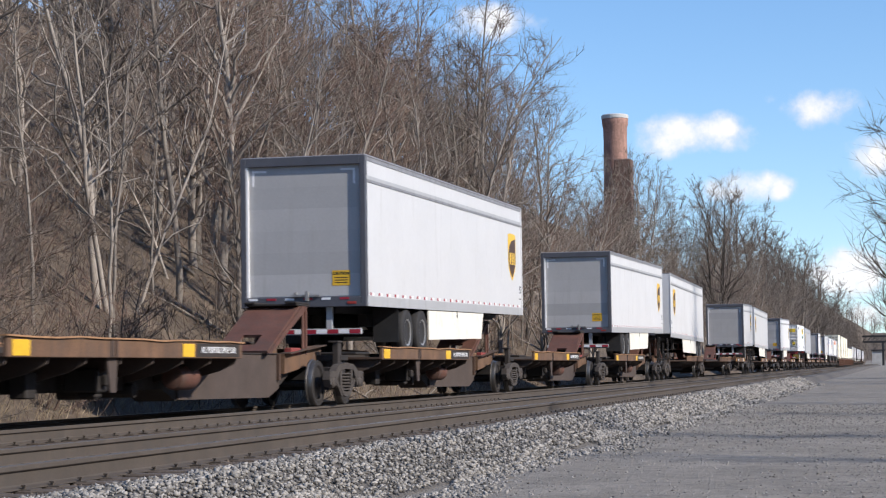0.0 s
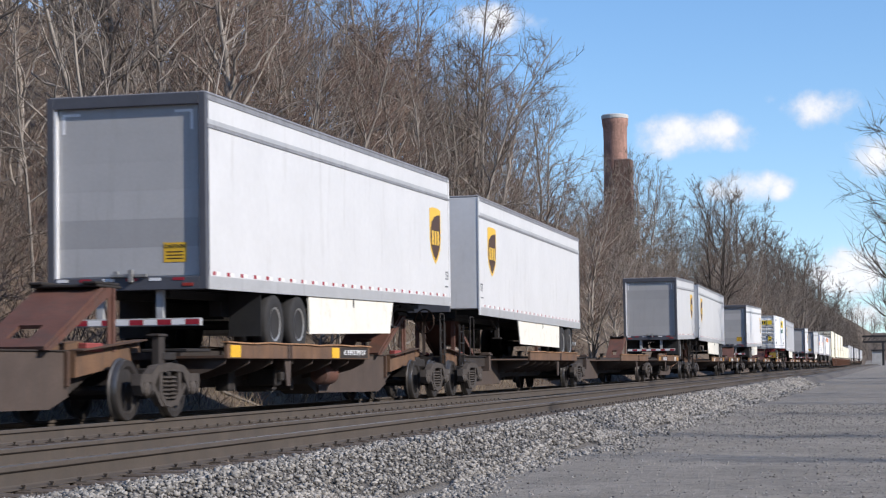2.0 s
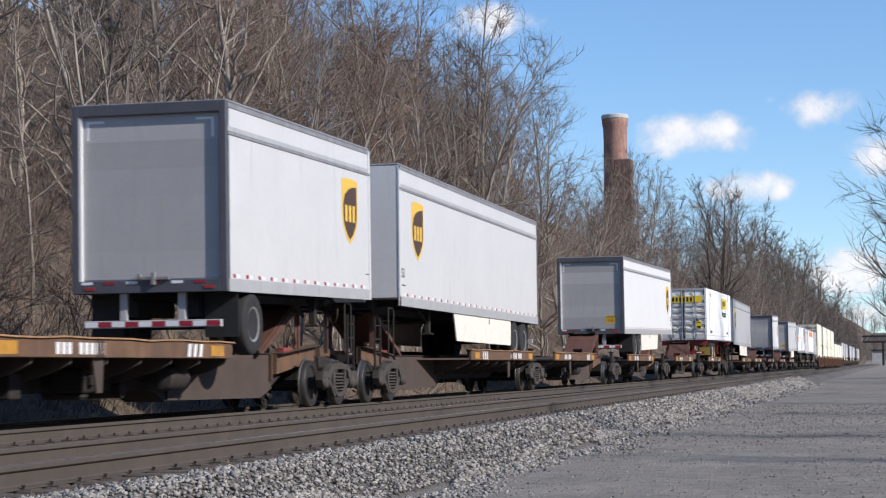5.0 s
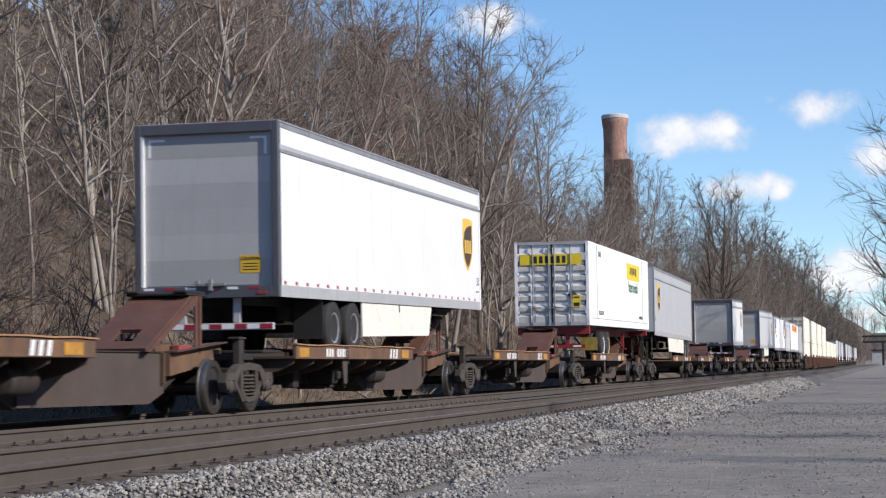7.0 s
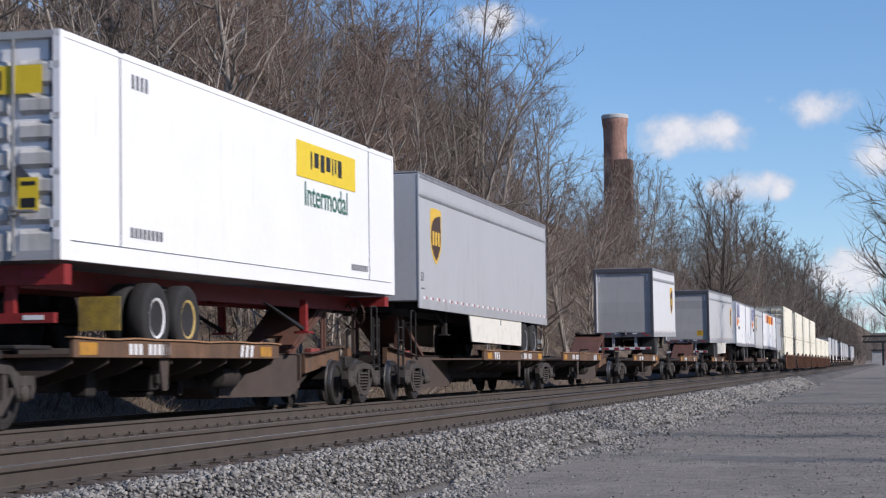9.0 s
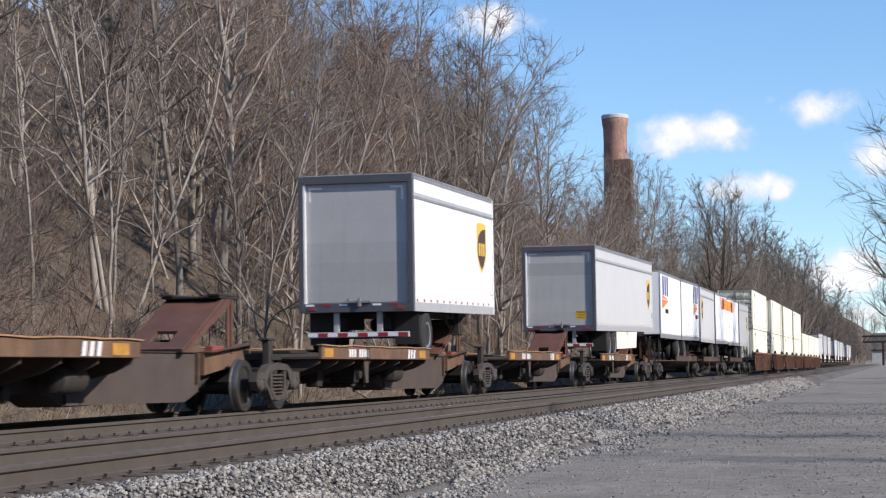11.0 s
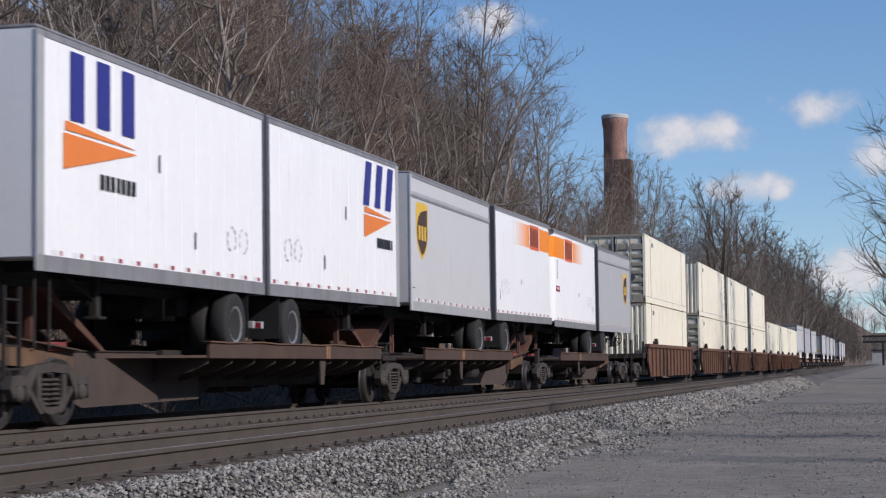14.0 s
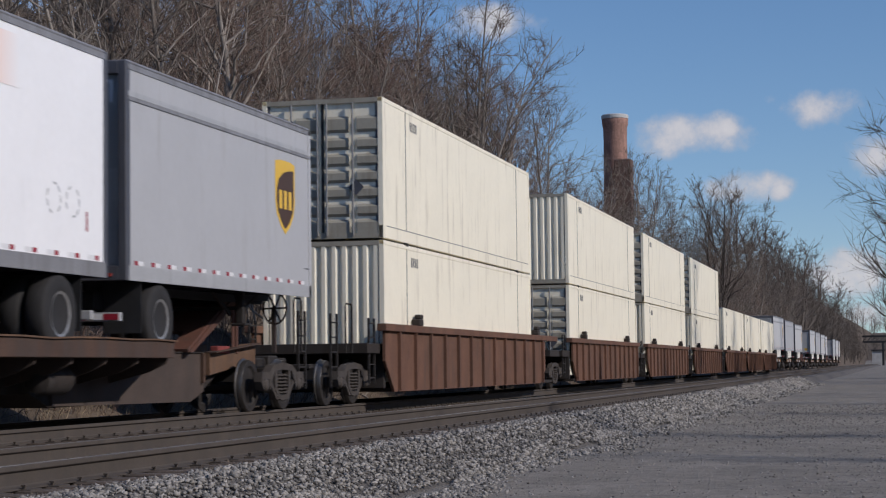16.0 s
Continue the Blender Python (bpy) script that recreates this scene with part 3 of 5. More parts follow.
    spots = [(-17 - 7 * k - rnd.uniform(0, 6), y0 + rnd.uniform(0, 13)) for y0 in range(360, 1120, 14) for k in range(3)]
    # out of view on the right: added to hold back the sky's fill
    spots += [(16 + 22 * rnd.random(), -30 + 260 * rnd.random()) for _ in range(20)]
    spots += [(rnd.uniform(-60, 12), rnd.uniform(1130, 1420)) for _ in range(60)]
    av, af, an, off = [], [], [], 0
    for x, y in spots:
        v, f, k = sets[rnd.randrange(2)]
        t, s = rnd.uniform(0, 6.283), rnd.uniform(1.0, 1.35) * (1.3 if 370 < y < 620 else 0.95)
        r = np.array([[math.cos(t), -math.sin(t), 0], [math.sin(t), math.cos(t), 0], [0, 0, 1]]) * s
        av.append(v @ r.T + np.array([x, y, hill_z(x, y)]))
        af.append(f + off)
        an.append(k)
        off += len(v)
    av, af, an = np.concatenate(av), np.concatenate(af), np.concatenate(an)
    me = bpy.data.meshes.new("far_woods")
    me.vertices.add(len(av))
    me.vertices.foreach_set("co", av.reshape(-1))
    me.loops.add(len(af))
    me.loops.foreach_set("vertex_index", af)
    me.polygons.add(len(an))
    me.polygons.foreach_set("loop_start", np.cumsum(an) - an)
    me.update(calc_edges=True)
    tagged(link("far_woods", me, M["far"]), "brown-grey bare woods along the distant line, plus unseen sky-blocking trees", "woods", kind="stuff")


def brush():
    """Dead weeds, canes and grass on the slope's foot."""
    rnd = random.Random(8)
    paths, grass = [], []
    for i in range(9000):
        y = 24 + 95 * rnd.random() ** 1.4
        x = -15.0 - 14 * rnd.random() ** 1.6
        if -x / y > 0.62:
            continue
        h = rnd.uniform(0.3, 1.3) if x < -16 else rnd.uniform(0.15, 0.5)
        p = Vector((x, y, hill_z(x, y) - 0.05))
        d = Vector((rnd.gauss(0, 0.6), rnd.gauss(0, 0.6), 1))
        q = p + d.normalized() * h * 0.6
        e = q + (d + Vector((rnd.gauss(0, 0.5), rnd.gauss(0, 0.5), -0.25))).normalized() * h * 0.5
        (paths if rnd.random() < 0.8 else grass).append(([p, q, e], [0.010, 0.007, 0.003], 3))
    tagged(link("brush", tube_mesh("brush", paths), M["vine"]), "tangled brown canes and brush at the foot of the hill", "brush", kind="stuff")
    for i in range(9000):
        y = 14 + 70 * rnd.random() ** 1.3
        x = -13.9 - 3.2 * rnd.random()
        p = Vector((x, y, max(hill_z(x, y), 0.0) - 0.02))
        h = rnd.uniform(0.12, 0.5)
        d = Vector((rnd.gauss(0, 0.5), rnd.gauss(0, 0.5), 1)).normalized()
        grass.append(([p, p + d * h], [0.010, 0.003], 3))
    tagged(link("dead_grass", tube_mesh("dead_grass", grass), M["straw"]), "dry straw-coloured grass and weeds beside the track", "grass", kind="stuff")


def fallen_branches():
    """Pale dead branches lying on the leaf litter."""
    rnd = random.Random(17)
    for i in range(16):
        y = rnd.uniform(38, 92)
        x = -17.2 - rnd.uniform(0, 7)
        ln, a = rnd.uniform(2.0, 5.0), rnd.uniform(0, 6.283)
        main, rad = [], []
        for k in range(6):
            px, py = x + math.cos(a) * ln * k / 5 + rnd.uniform(-0.08, 0.08), y + math.sin(a) * ln * k / 5 + rnd.uniform(-0.08, 0.08)
            main.append(Vector((px, py, hill_z(px, py) + 0.05 + 0.05 * (k % 2))))
            rad.append(0.065 - 0.010 * k)
        paths = [(main, rad, 6)]
        for k in (2, 3, 4):
            p, r = limb(main[k], Vector((rnd.gauss(0, 1), rnd.gauss(0, 1), 0.7)), rnd.uniform(0.5, 1.4), 0.025, 0.006, 3, 0.25, 0.0, rnd)
            paths.append((p, r, 3))
        tagged(link("fallen_branch", tube_mesh("fallen_branch", paths), M["bark"]), "pale dead branch lying on the leaf litter", "branch", "fallen branches")


woods()
brush()
fallen_branches()


def chimney():
    e = new("chimney")
    bm = bmesh.new()
    lathe(bm, [(2.35, 0.0), (2.0, 14.0), (1.72, 22.0), (1.66, 29.0), (1.70, 30.6), (1.86, 31.2), (1.86, 31.9), (1.78, 32.0), (1.5, 32.0), (1.45, 31.0)], pose(-37.2, 262, 4.3, 0, -90, 0), 28)
    smooth(part("shaft", bm, M["brick"], e, "weathered red brick shaft"), 40)
    bm = bmesh.new()
    lathe(bm, [(1.80, 0.0), (1.92, 0.05), (1.92, 0.5), (1.80, 0.62), (1.5, 0.62), (1.45, 0.0)], pose(-37.2, 262, 36.15, 0, -90, 0), 28)
    part("cap", bm, M["concrete"], e, "pale concrete cap")
    part("lower_tower", boxes((-36.8, -34.4, 257.3, 259.8, 2.0, 30.0), bevel=0.12), M["brick_dark"], e, "dark sooty brick lower tower")
    for z in (8.0, 13.0, 18.0, 23.0, 28.0):
        part("course", boxes((-36.92, -34.28, 257.18, 259.9, z, z + 0.4)), M["brick_dark"], e)
    tagged(e, "round red brick factory chimney with pale cap", "chimney")


chimney()


def signal_bridge():
    """A dark steel structure over the far end of the line."""
    e = new("signal_bridge")
    y = 900.0
    for z in (10.6, 13.2):
        part("beam", boxes((-13.0, 10.0, y - 1, y + 1, z, z + 0.9)), M["black"], e)
    for i in range(12):
        part("lattice", poly([(-13.0 + i * 2, 11.4), (-12.6 + i * 2, 11.4), (-11.0 + i * 2, 13.3), (-11.4 + i * 2, 13.3)], "y", y - 0.2, y + 0.2), M["black"], e)
    part("post", boxes((-4.2, -3.2, y - 0.8, y + 0.8, 0, 10.7)), M["black"], e)
    part("post", boxes((8.5, 9.6, y - 0.8, y + 0.8, 0, 10.7)), M["black"], e)
    tagged(e, "dark steel signal bridge over the far line", "signal bridge")
    h = new("equipment_hut")
    part("wall", boxes((-9.0, -3.5, 930, 936, -0.1, 7.0)), M["concrete"], h)
    part("roof", boxes((-9.4, -3.1, 929.5, 936.5, 7.0, 7.6)), M["black"], h)
    tagged(h, "grey trackside hut beneath the signal bridge", "hut")


signal_bridge()


# ---- train parts ----
MOVING, FLIP = [], {}


def wheel_bm(x, y, r=0.43):
    bm = bmesh.new()
    s = 1 if x > 0 else -1
    prof = [(0.02, 0.07), (0.10, 0.07), (0.12, 0.05), (0.30, 0.03), (0.34, 0.065), (r - 0.005, 0.068), (r, 0.06), (r + 0.004, -0.03), (r + 0.03, -0.045), (r + 0.028, -0.065), (0.34, -0.07), (0.30, -0.02), (0.12, -0.05), (0.02, -0.06)]
    lathe(bm, prof, pose(x, y, r + 0.004) @ Matrix.Diagonal((s, 1, 1, 1)), 20)
    return bm


def truck(parent, y, name="truck"):
    """A two-axle freight truck: bolster, side frames, wheels, springs, bearings."""
    b = part(name, boxes((-0.95, 0.95, y - 0.22, y + 0.22, 0.48, 0.74), (-0.30, 0.30, y - 0.3, y + 0.3, 0.7, 0.8), bevel=0.02), M["grime"], parent, "grimy cast-steel freight truck")
    for sx in (-1, 1):
        x0, x1 = sx * 0.98, sx * 1.12
        bm = bmesh.new()
        for sg in (-1, 1):
            yy = lambda a: y + sg * a
            prism(bm, [(yy(0.0), 0.70), (yy(0.0), 0.82), (yy(0.5), 0.78), (yy(0.75), 0.66), (yy(1.12), 0.66), (yy(1.15), 0.50), (yy(1.06), 0.36), (yy(1.02), 0.54), (yy(0.76), 0.54), (yy(0.70), 0.34), (yy(0.62), 0.50), (yy(0.45), 0.68)], "x", x0, x1)
            prism(bm, [(yy(0.30), 0.70), (yy(0.42), 0.70), (yy(0.42), 0.36), (yy(0.22), 0.20), (yy(0.0), 0.17), (yy(0.0), 0.26), (yy(0.16), 0.28), (yy(0.30), 0.38)], "x", x0 + sx * 0.01, x1 - sx * 0.01)
            prism(bm, [(yy(0.70), 0.62), (yy(0.76), 0.56), (yy(0.32), 0.19), (yy(0.22), 0.19)], "x", x0 + sx * 0.02, x1 - sx * 0.02)
        part("side_frame", bm, M["cast"], b)
        bm = bmesh.new()
        for dy in (-0.14, 0.14):
            lathe(bm, [(0.105 if i % 2 else 0.055, -0.165 + 0.03 * i) for i in range(12)], pose(sx * 1.05, y + dy, 0.46, 0, 90), 10)
        smooth(part("spring_pack", bm, M["cast"], b), 60)
        for dy in (-0.89, 0.89):
            w = smooth(part("wheel", wheel_bm(sx * 0.755, y + dy), M["grime"], b))
            w.data.materials.append(M["steel"])
            for f in w.data.polygons:
                c = f.center - Vector((sx * 0.755, y + dy, 0.434))
                if 0.40 < math.hypot(c.y, c.z) and abs(f.normal.x) < 0.97:
                    f.material_index = 1
            bm = bmesh.new()
            lathe(bm, [(0.10, -0.08), (0.11, 0.03), (0.08, 0.06), (0.03, 0.07)], pose(sx * 1.08, y + dy, 0.45) @ Matrix.Diagonal((sx, 1, 1, 1)), 12)
            part("bearing_cap", bm, M["cast"], b)
    bm = bmesh.new()
    for dy in (-0.89, 0.89):
        lathe(bm, [(0.08, -0.75), (0.07, 0.75)], pose(0, y + dy, 0.434), 10)
        box(bm, -0.9, 0.9, y + dy * 0.5 - 0.06, y + dy * 0.5 + 0.06, 0.30, 0.42)
    part("axle", bm, M["grime"], b)
    return b


def text_mesh(s, size):
    c = bpy.data.curves.new("lettering", "FONT")
    c.offset = 0.006 * size
    c.body, c.size, c.extrude, c.align_x, c.align_y = s, size, 0.003, "CENTER", "CENTER"
    o = new("lettering", c)
    me = bpy.data.meshes.new_from_object(o.evaluated_get(bpy.context.evaluated_depsgraph_get()))
    bpy.data.objects.remove(o)
    return me


TEXTS = {}


def lettering(s, size, m, material, parent, name="lettering"):
    if (s, size, material) not in TEXTS:
        TEXTS[(s, size, material)] = text_mesh(s, size)
    ob = link(name, TEXTS[(s, size, material)], M[material], parent)
    ob.matrix_basis = m
    return ob


SIDE = Matrix(((0, 0, 1, 0), (1, 0, 0, 0), (0, 1, 0, 0), (0, 0, 0, 1)))     # writing on a face that looks to +x


def on_side(x, y, z):
    return Matrix.Translation((x, y, z)) @ SIDE


def on_back(x, y, z):
    return pose(x, y, z, 90)


PLATFORMS = {}


def hitch(e, y0, turned=False):
    """A raised trailer hitch: sloping plate with a hole, two posts, braces and a top plate."""
    h = part("hitch", boxes((-0.52, 0.52, y0 + 1.95, y0 + 2.80, 1.89, 1.93), (-0.52, -0.30, y0 + 1.90, y0 + 2.72, 1.93, 1.97), (0.30, 0.52, y0 + 1.90, y0 + 2.72, 1.93, 1.97), (-0.14, 0.14, y0 + 2.2, y0 + 2.5, 1.80, 1.89), bevel=0.01), M["grime"], e, "folding trailer hitch with a grimy top plate")
    zs = lambda yy: 0.99 + (yy - y0 - 0.30) * 0.46
    bm = bmesh.new()
    gx, gy = (-0.5, -0.18, 0.18, 0.5), (0.30, 0.55, 0.95, 2.25)
    lay = [[[bm.verts.new((x, y0 + y - 0.02 * k, zs(y0 + y) + 0.05 * k)) for y in gy] for x in gx] for k in (0, 1)]
    for p in range(3):
        for q in range(3):
            if (p, q) != (1, 1):
                for v in lay:
                    bm.faces.new((v[p][q], v[p + 1][q], v[p + 1][q + 1], v[p][q + 1]))
    rim = [(0, 0), (1, 0), (2, 0), (3, 0), (3, 1), (3, 2), (3, 3), (2, 3), (1, 3), (0, 3), (0, 2), (0, 1)]
    for loop in (rim, [(1, 1), (2, 1), (2, 2), (1, 2)]):
        for (p, q), (u, v) in zip(loop, loop[1:] + loop[:1]):
            bm.faces.new((lay[0][p][q], lay[0][u][v], lay[1][u][v], lay[1][p][q]))
    bmesh.ops.recalc_face_normals(bm, faces=bm.faces)
    part("sloping_plate", bm, M["hitch"], h, "rusty sloping hitch plate with a hole")
    for sx in (-1, 1):
        x0, x1 = sorted((sx * 0.42, sx * 0.52))
        part("hitch_post", boxes((x0, x1, y0 + 2.50, y0 + 2.58, 0.98, 1.89), (x0 + 0.035, x1 - 0.035, y0 + 2.40, y0 + 2.50, 0.98, 1.89), bevel=0.006), M["hitch"], h)
        part("hitch_brace", poly([(y0 + 0.26, 0.99), (y0 + 0.42, 0.99), (y0 + 2.40, 1.80), (y0 + 2.40, 1.89), (y0 + 2.26, 1.89)], "x", *sorted((sx * 0.50, sx * 0.535))), M["hitch"], h)
        part("foot_block", boxes((x0 - 0.02, x1 + 0.02, y0 + 1.55, y0 + 2.1, 0.98, 1.10), bevel=0.012), M["red_hitch"], h, "faded red foot block")
    if turned:
        h.matrix_basis = pose(0, y0 + 2.6, 0, 0, 0, 180) @ Matrix.Diagonal((0.6, 0.8, 1, 1)) @ Matrix.Translation((0, -y0 - 0.3, 0))
    return h


def platform(length, full=False, own_truck=True, hitch_at=0.0, dress="number"):
    """A spine-car platform: centre sill, wheel decks, hitch and its near truck. y runs from its near truck's centre."""
    key = (round(length, 1), full, own_truck, hitch_at, dress)
    if key in PLATFORMS:
        return copy_thing(PLATFORMS[key], Matrix())
    L = length
    e = new("spine_car_platform")
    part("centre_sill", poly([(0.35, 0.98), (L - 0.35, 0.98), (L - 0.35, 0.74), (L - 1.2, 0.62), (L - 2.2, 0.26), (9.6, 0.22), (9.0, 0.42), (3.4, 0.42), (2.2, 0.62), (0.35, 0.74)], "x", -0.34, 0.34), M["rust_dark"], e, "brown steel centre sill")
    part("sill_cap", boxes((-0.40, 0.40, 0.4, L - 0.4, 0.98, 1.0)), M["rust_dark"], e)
    a, b = (1.85, 11.6) if full else (1.8, 9.9)
    tip = 1.7
    part("deck", poly([(-1.27, a), (1.27, a), (1.27, b), (0.38, b + tip), (-0.38, b + tip), (-1.27, b)], "z", 0.89, 0.93), M["rust"], e, "rusty wheel deck with tapered end")
    for sx in (-1, 1):
        x0, x1 = sorted((sx * 1.27, sx * 1.335))
        part("side_channel", boxes((x0, x1, a, b, 0.88, 1.12), bevel=0.008), M["rust" if full else "channel"], e, "rusty brown deck edge channel")
        bm = bmesh.new()
        n = 12
        prev = None
        for i in range(n + 1):
            yy = a - 0.05 + (b - a + 0.1) * i / n
            zz = 1.121 + 0.009 * math.sin(i * 2.3 + sx) + 0.006 * math.sin(i * 5.1)
            ring = [bm.verts.new((sx * 1.25, yy, zz)), bm.verts.new((sx * 1.365, yy, zz)), bm.verts.new((sx * 1.365, yy, zz + 0.022)), bm.verts.new((sx * 1.25, yy, zz + 0.022))]
            if prev:
                for k in range(4):
                    bm.faces.new((prev[k], prev[(k + 1) % 4], ring[(k + 1) % 4], ring[k]))
            else:
                bm.faces.new(ring)
            prev = ring
        bm.faces.new(prev[::-1])
        bmesh.ops.recalc_face_normals(bm, faces=bm.faces)
        part("edge_lip", bm, M["channel" if full else "rust_edge"], e, "bent and worn rusty lip")
        k = int((b - a) / 1.05)
        for i in range(k + 1):
            yy = a + 0.1 + (b - a - 0.2) * i / k
            part("bracket", poly([(sx * 0.33, 0.885), (sx * 1.27, 0.885), (sx * 1.25, 0.80), (sx * 0.98, 0.68), (sx * 0.33, 0.52)], "y", yy - 0.02, yy + 0.02), M["web"], e)
        # ladder-like step hung under the deck, and the seam plate over it
        yy = a + 0.37 * (b - a)
        part("step_hanger", poly([(yy, 0.88), (yy + 0.34, 0.88), (yy + 0.30, 0.42), (yy + 0.12, 0.42)], "x", *sorted((sx * 1.24, sx * 1.27))), M["web"], e)
        part("seam_plate", boxes((*sorted((sx * 1.335, sx * 1.350)), yy - 0.02, yy + 0.05, 0.885, 1.115), (*sorted((sx * 1.335, sx * 1.350)), yy + 0.12, yy + 0.19, 0.885, 1.115)), M["rust_edge" if full else "rust"], e)
        xf = sx * 1.337
        x2, x3 = sorted((xf, xf + sx * 0.004))
        if dress == "text":
            for ya in (a + 0.12, b - 2.55):
                part("reflector", boxes((x2, x3, ya, ya + 0.46, 0.90, 1.09)), M["yellow"], e)
            part("dark_panel", boxes((x2, x3, b - 2.0, b - 0.15, 0.90, 1.10)), M["rust_dark"], e, "grimy panel behind the lettering")
            if sx > 0:
                lettering("ALL PURPOSE SPINE CAR", 0.135, on_side(xf + 0.006, b - 1.07, 1.0), "white_tape", e)
        elif dress == "number" and not full:
            for ya in (a + 0.15, b - 0.95):
                part("reflector", boxes((x2, x3, ya, ya + 0.55, 0.915, 1.075)), M["amber"], e, "dirty amber reflector panel")
            bm = boxes(*[(x2, x3, a + 1.75 + 0.17 * q, a + 1.86 + 0.17 * q, 0.92, 1.07) for q in range(9) if q != 3])
            for q in range(3):            # slanted block strokes
                prism(bm, [(b - 1.92 + 0.23 * q, 0.90), (b - 1.80 + 0.23 * q, 0.90), (b - 1.75 + 0.23 * q, 1.09), (b - 1.87 + 0.23 * q, 1.09)], "x", x2, x3)
            tagged(part("marking", bm, M["white_tape"], e), kind="stuff")
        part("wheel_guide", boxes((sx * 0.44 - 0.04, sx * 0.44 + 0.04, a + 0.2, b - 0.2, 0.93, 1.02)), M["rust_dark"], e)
        # deep web plate beyond the deck, and the arm that reaches over the next truck
        x0, x1 = sorted((sx * 0.345, sx * 0.375))
        part("web_plate", poly([(9.6, 0.24), (L - 2.5, 0.20), (L - 1.9, 0.36), (L - 1.9, 0.975), (10.2, 0.975), (9.6, 0.80)], "x", x0, x1), M["web"], e, "flat purple-brown web plate")
        part("web_stiffener", boxes((*sorted((sx * 0.375, sx * 0.44)), L - 2.05, L - 1.98, 0.50, 0.98), bevel=0.006), M["rust"], e)
        part("end_arm", poly([(L - 1.95, 0.98), (L - 0.1, 1.15), (L + 0.30, 1.15), (L + 0.30, 0.80), (L - 0.4, 0.78), (L - 1.95, 0.62)], "x", *sorted((sx * 0.40, sx * 0.50))), M["channel"], e)
        part("arm_flange", poly([(L - 1.95, 0.98), (L + 0.30, 1.15), (L + 0.30, 1.17), (L - 1.95, 1.0)], "x", *sorted((sx * 0.40, sx * 0.62))), M["rust"], e)
        part("end_walkway", boxes((*sorted((sx * 0.42, sx * 1.15)), 0.55, 1.55, 0.98, 1.03), bevel=0.01), M["grime"], e, "grimy steel end walkway")
        part("end_post", boxes((*sorted((sx * 0.86, sx * 0.98)), -0.12, 0.10, 0.78, 1.20), (*sorted((sx * 0.80, sx * 1.0)), -0.18, 0.16, 1.20, 1.24), bevel=0.01), M["rust_dark"], e)
        # train line pipe with its drooping hose loop
        pts = [Vector((sx * 0.43, y, z)) for y, z in ((1.7, 0.80), (3.6, 0.78), (4.2, 0.60), (4.5, 0.56), (4.8, 0.74), (7.2, 0.76), (8.8, 0.80))]
        part("brake_pipe", tube_mesh_bm(pts, 0.028), M["grime"], e)
    if dress == "bare":          # side beams over the end truck, with a box post
        for sx in (-1, 1):
            part("end_beam", boxes((*sorted((sx * 0.56, sx * 0.70)), L - 3.4, L - 0.9, 0.72, 0.98), (*sorted((sx * 0.52, sx * 0.76)), L - 3.4, L - 0.9, 0.98, 1.005), bevel=0.008), M["rust_dark"], e)
            part("box_post", boxes((*sorted((sx * 0.60, sx * 0.82)), L - 3.62, L - 3.40, 0.60, 1.10), (*sorted((sx * 0.56, sx * 0.86)), L - 3.66, L - 3.36, 1.02, 1.06), bevel=0.01), M["web"], e)
    part("end_plate", boxes((-1.0, 1.0, 0.0, 0.5, 0.86, 0.97), bevel=0.01), M["grime"], e)
    bm = bmesh.new()
    lathe(bm, [(0.02, -0.42), (0.17, -0.38), (0.20, -0.28), (0.20, 0.28), (0.17, 0.38), (0.02, 0.42)], pose(0.78, 8.7, 0.60, 0, 0, 90), 14)
    smooth(part("air_reservoir", bm, M["hitch" if dress == "text" else "rust_dark"], e, "rounded air reservoir tank"))
    part("brake_valve", boxes((0.45, 0.95, 5.2, 5.55, 0.42, 0.74), (0.5, 0.85, 5.5, 5.9, 0.5, 0.66), (0.6, 0.9, 5.28, 5.48, 0.34, 0.42), (0.95, 1.05, 5.3, 5.45, 0.5, 0.66), bevel=0.025), M["grime"], e)
    part("brake_lever", boxes((0.45, 0.7, 3.6, 3.9, 0.36, 0.7), bevel=0.02), M["grime"], e)
    for yy in (6.2, 7.6):
        bm = bmesh.new()
        lathe(bm, [(0.04, -0.30), (0.11, -0.28), (0.11, 0.28), (0.04, 0.30)], pose(0.2, yy, 0.42), 12)
        part("brake_cylinder", bm, M["grime"], e)
    for y0 in (L - 3.2, -0.4) if full else (L - 3.2,):
        hitch(e, y0)
    if hitch_at:
        hitch(e, hitch_at, True)
    if own_truck:
        truck(e, 0.0)
    tagged(e, "rusty brown articulated spine-car platform with a wheel deck", "rail car", "spine car platforms")
    PLATFORMS[key] = e
    return e


def put_platform(a, b, flip=False, full=False, own_truck=True):
    dress = "text" if a < 80 else "bare" if a in (87.9, 104.4) else "number"
    e = platform(b - a, full, own_truck, 0.4 if a == 104.4 else 0.0, dress)
    MOVING.append((e, b if flip else a, 0.0))
    if flip:
        FLIP[e.name] = 180
    return e


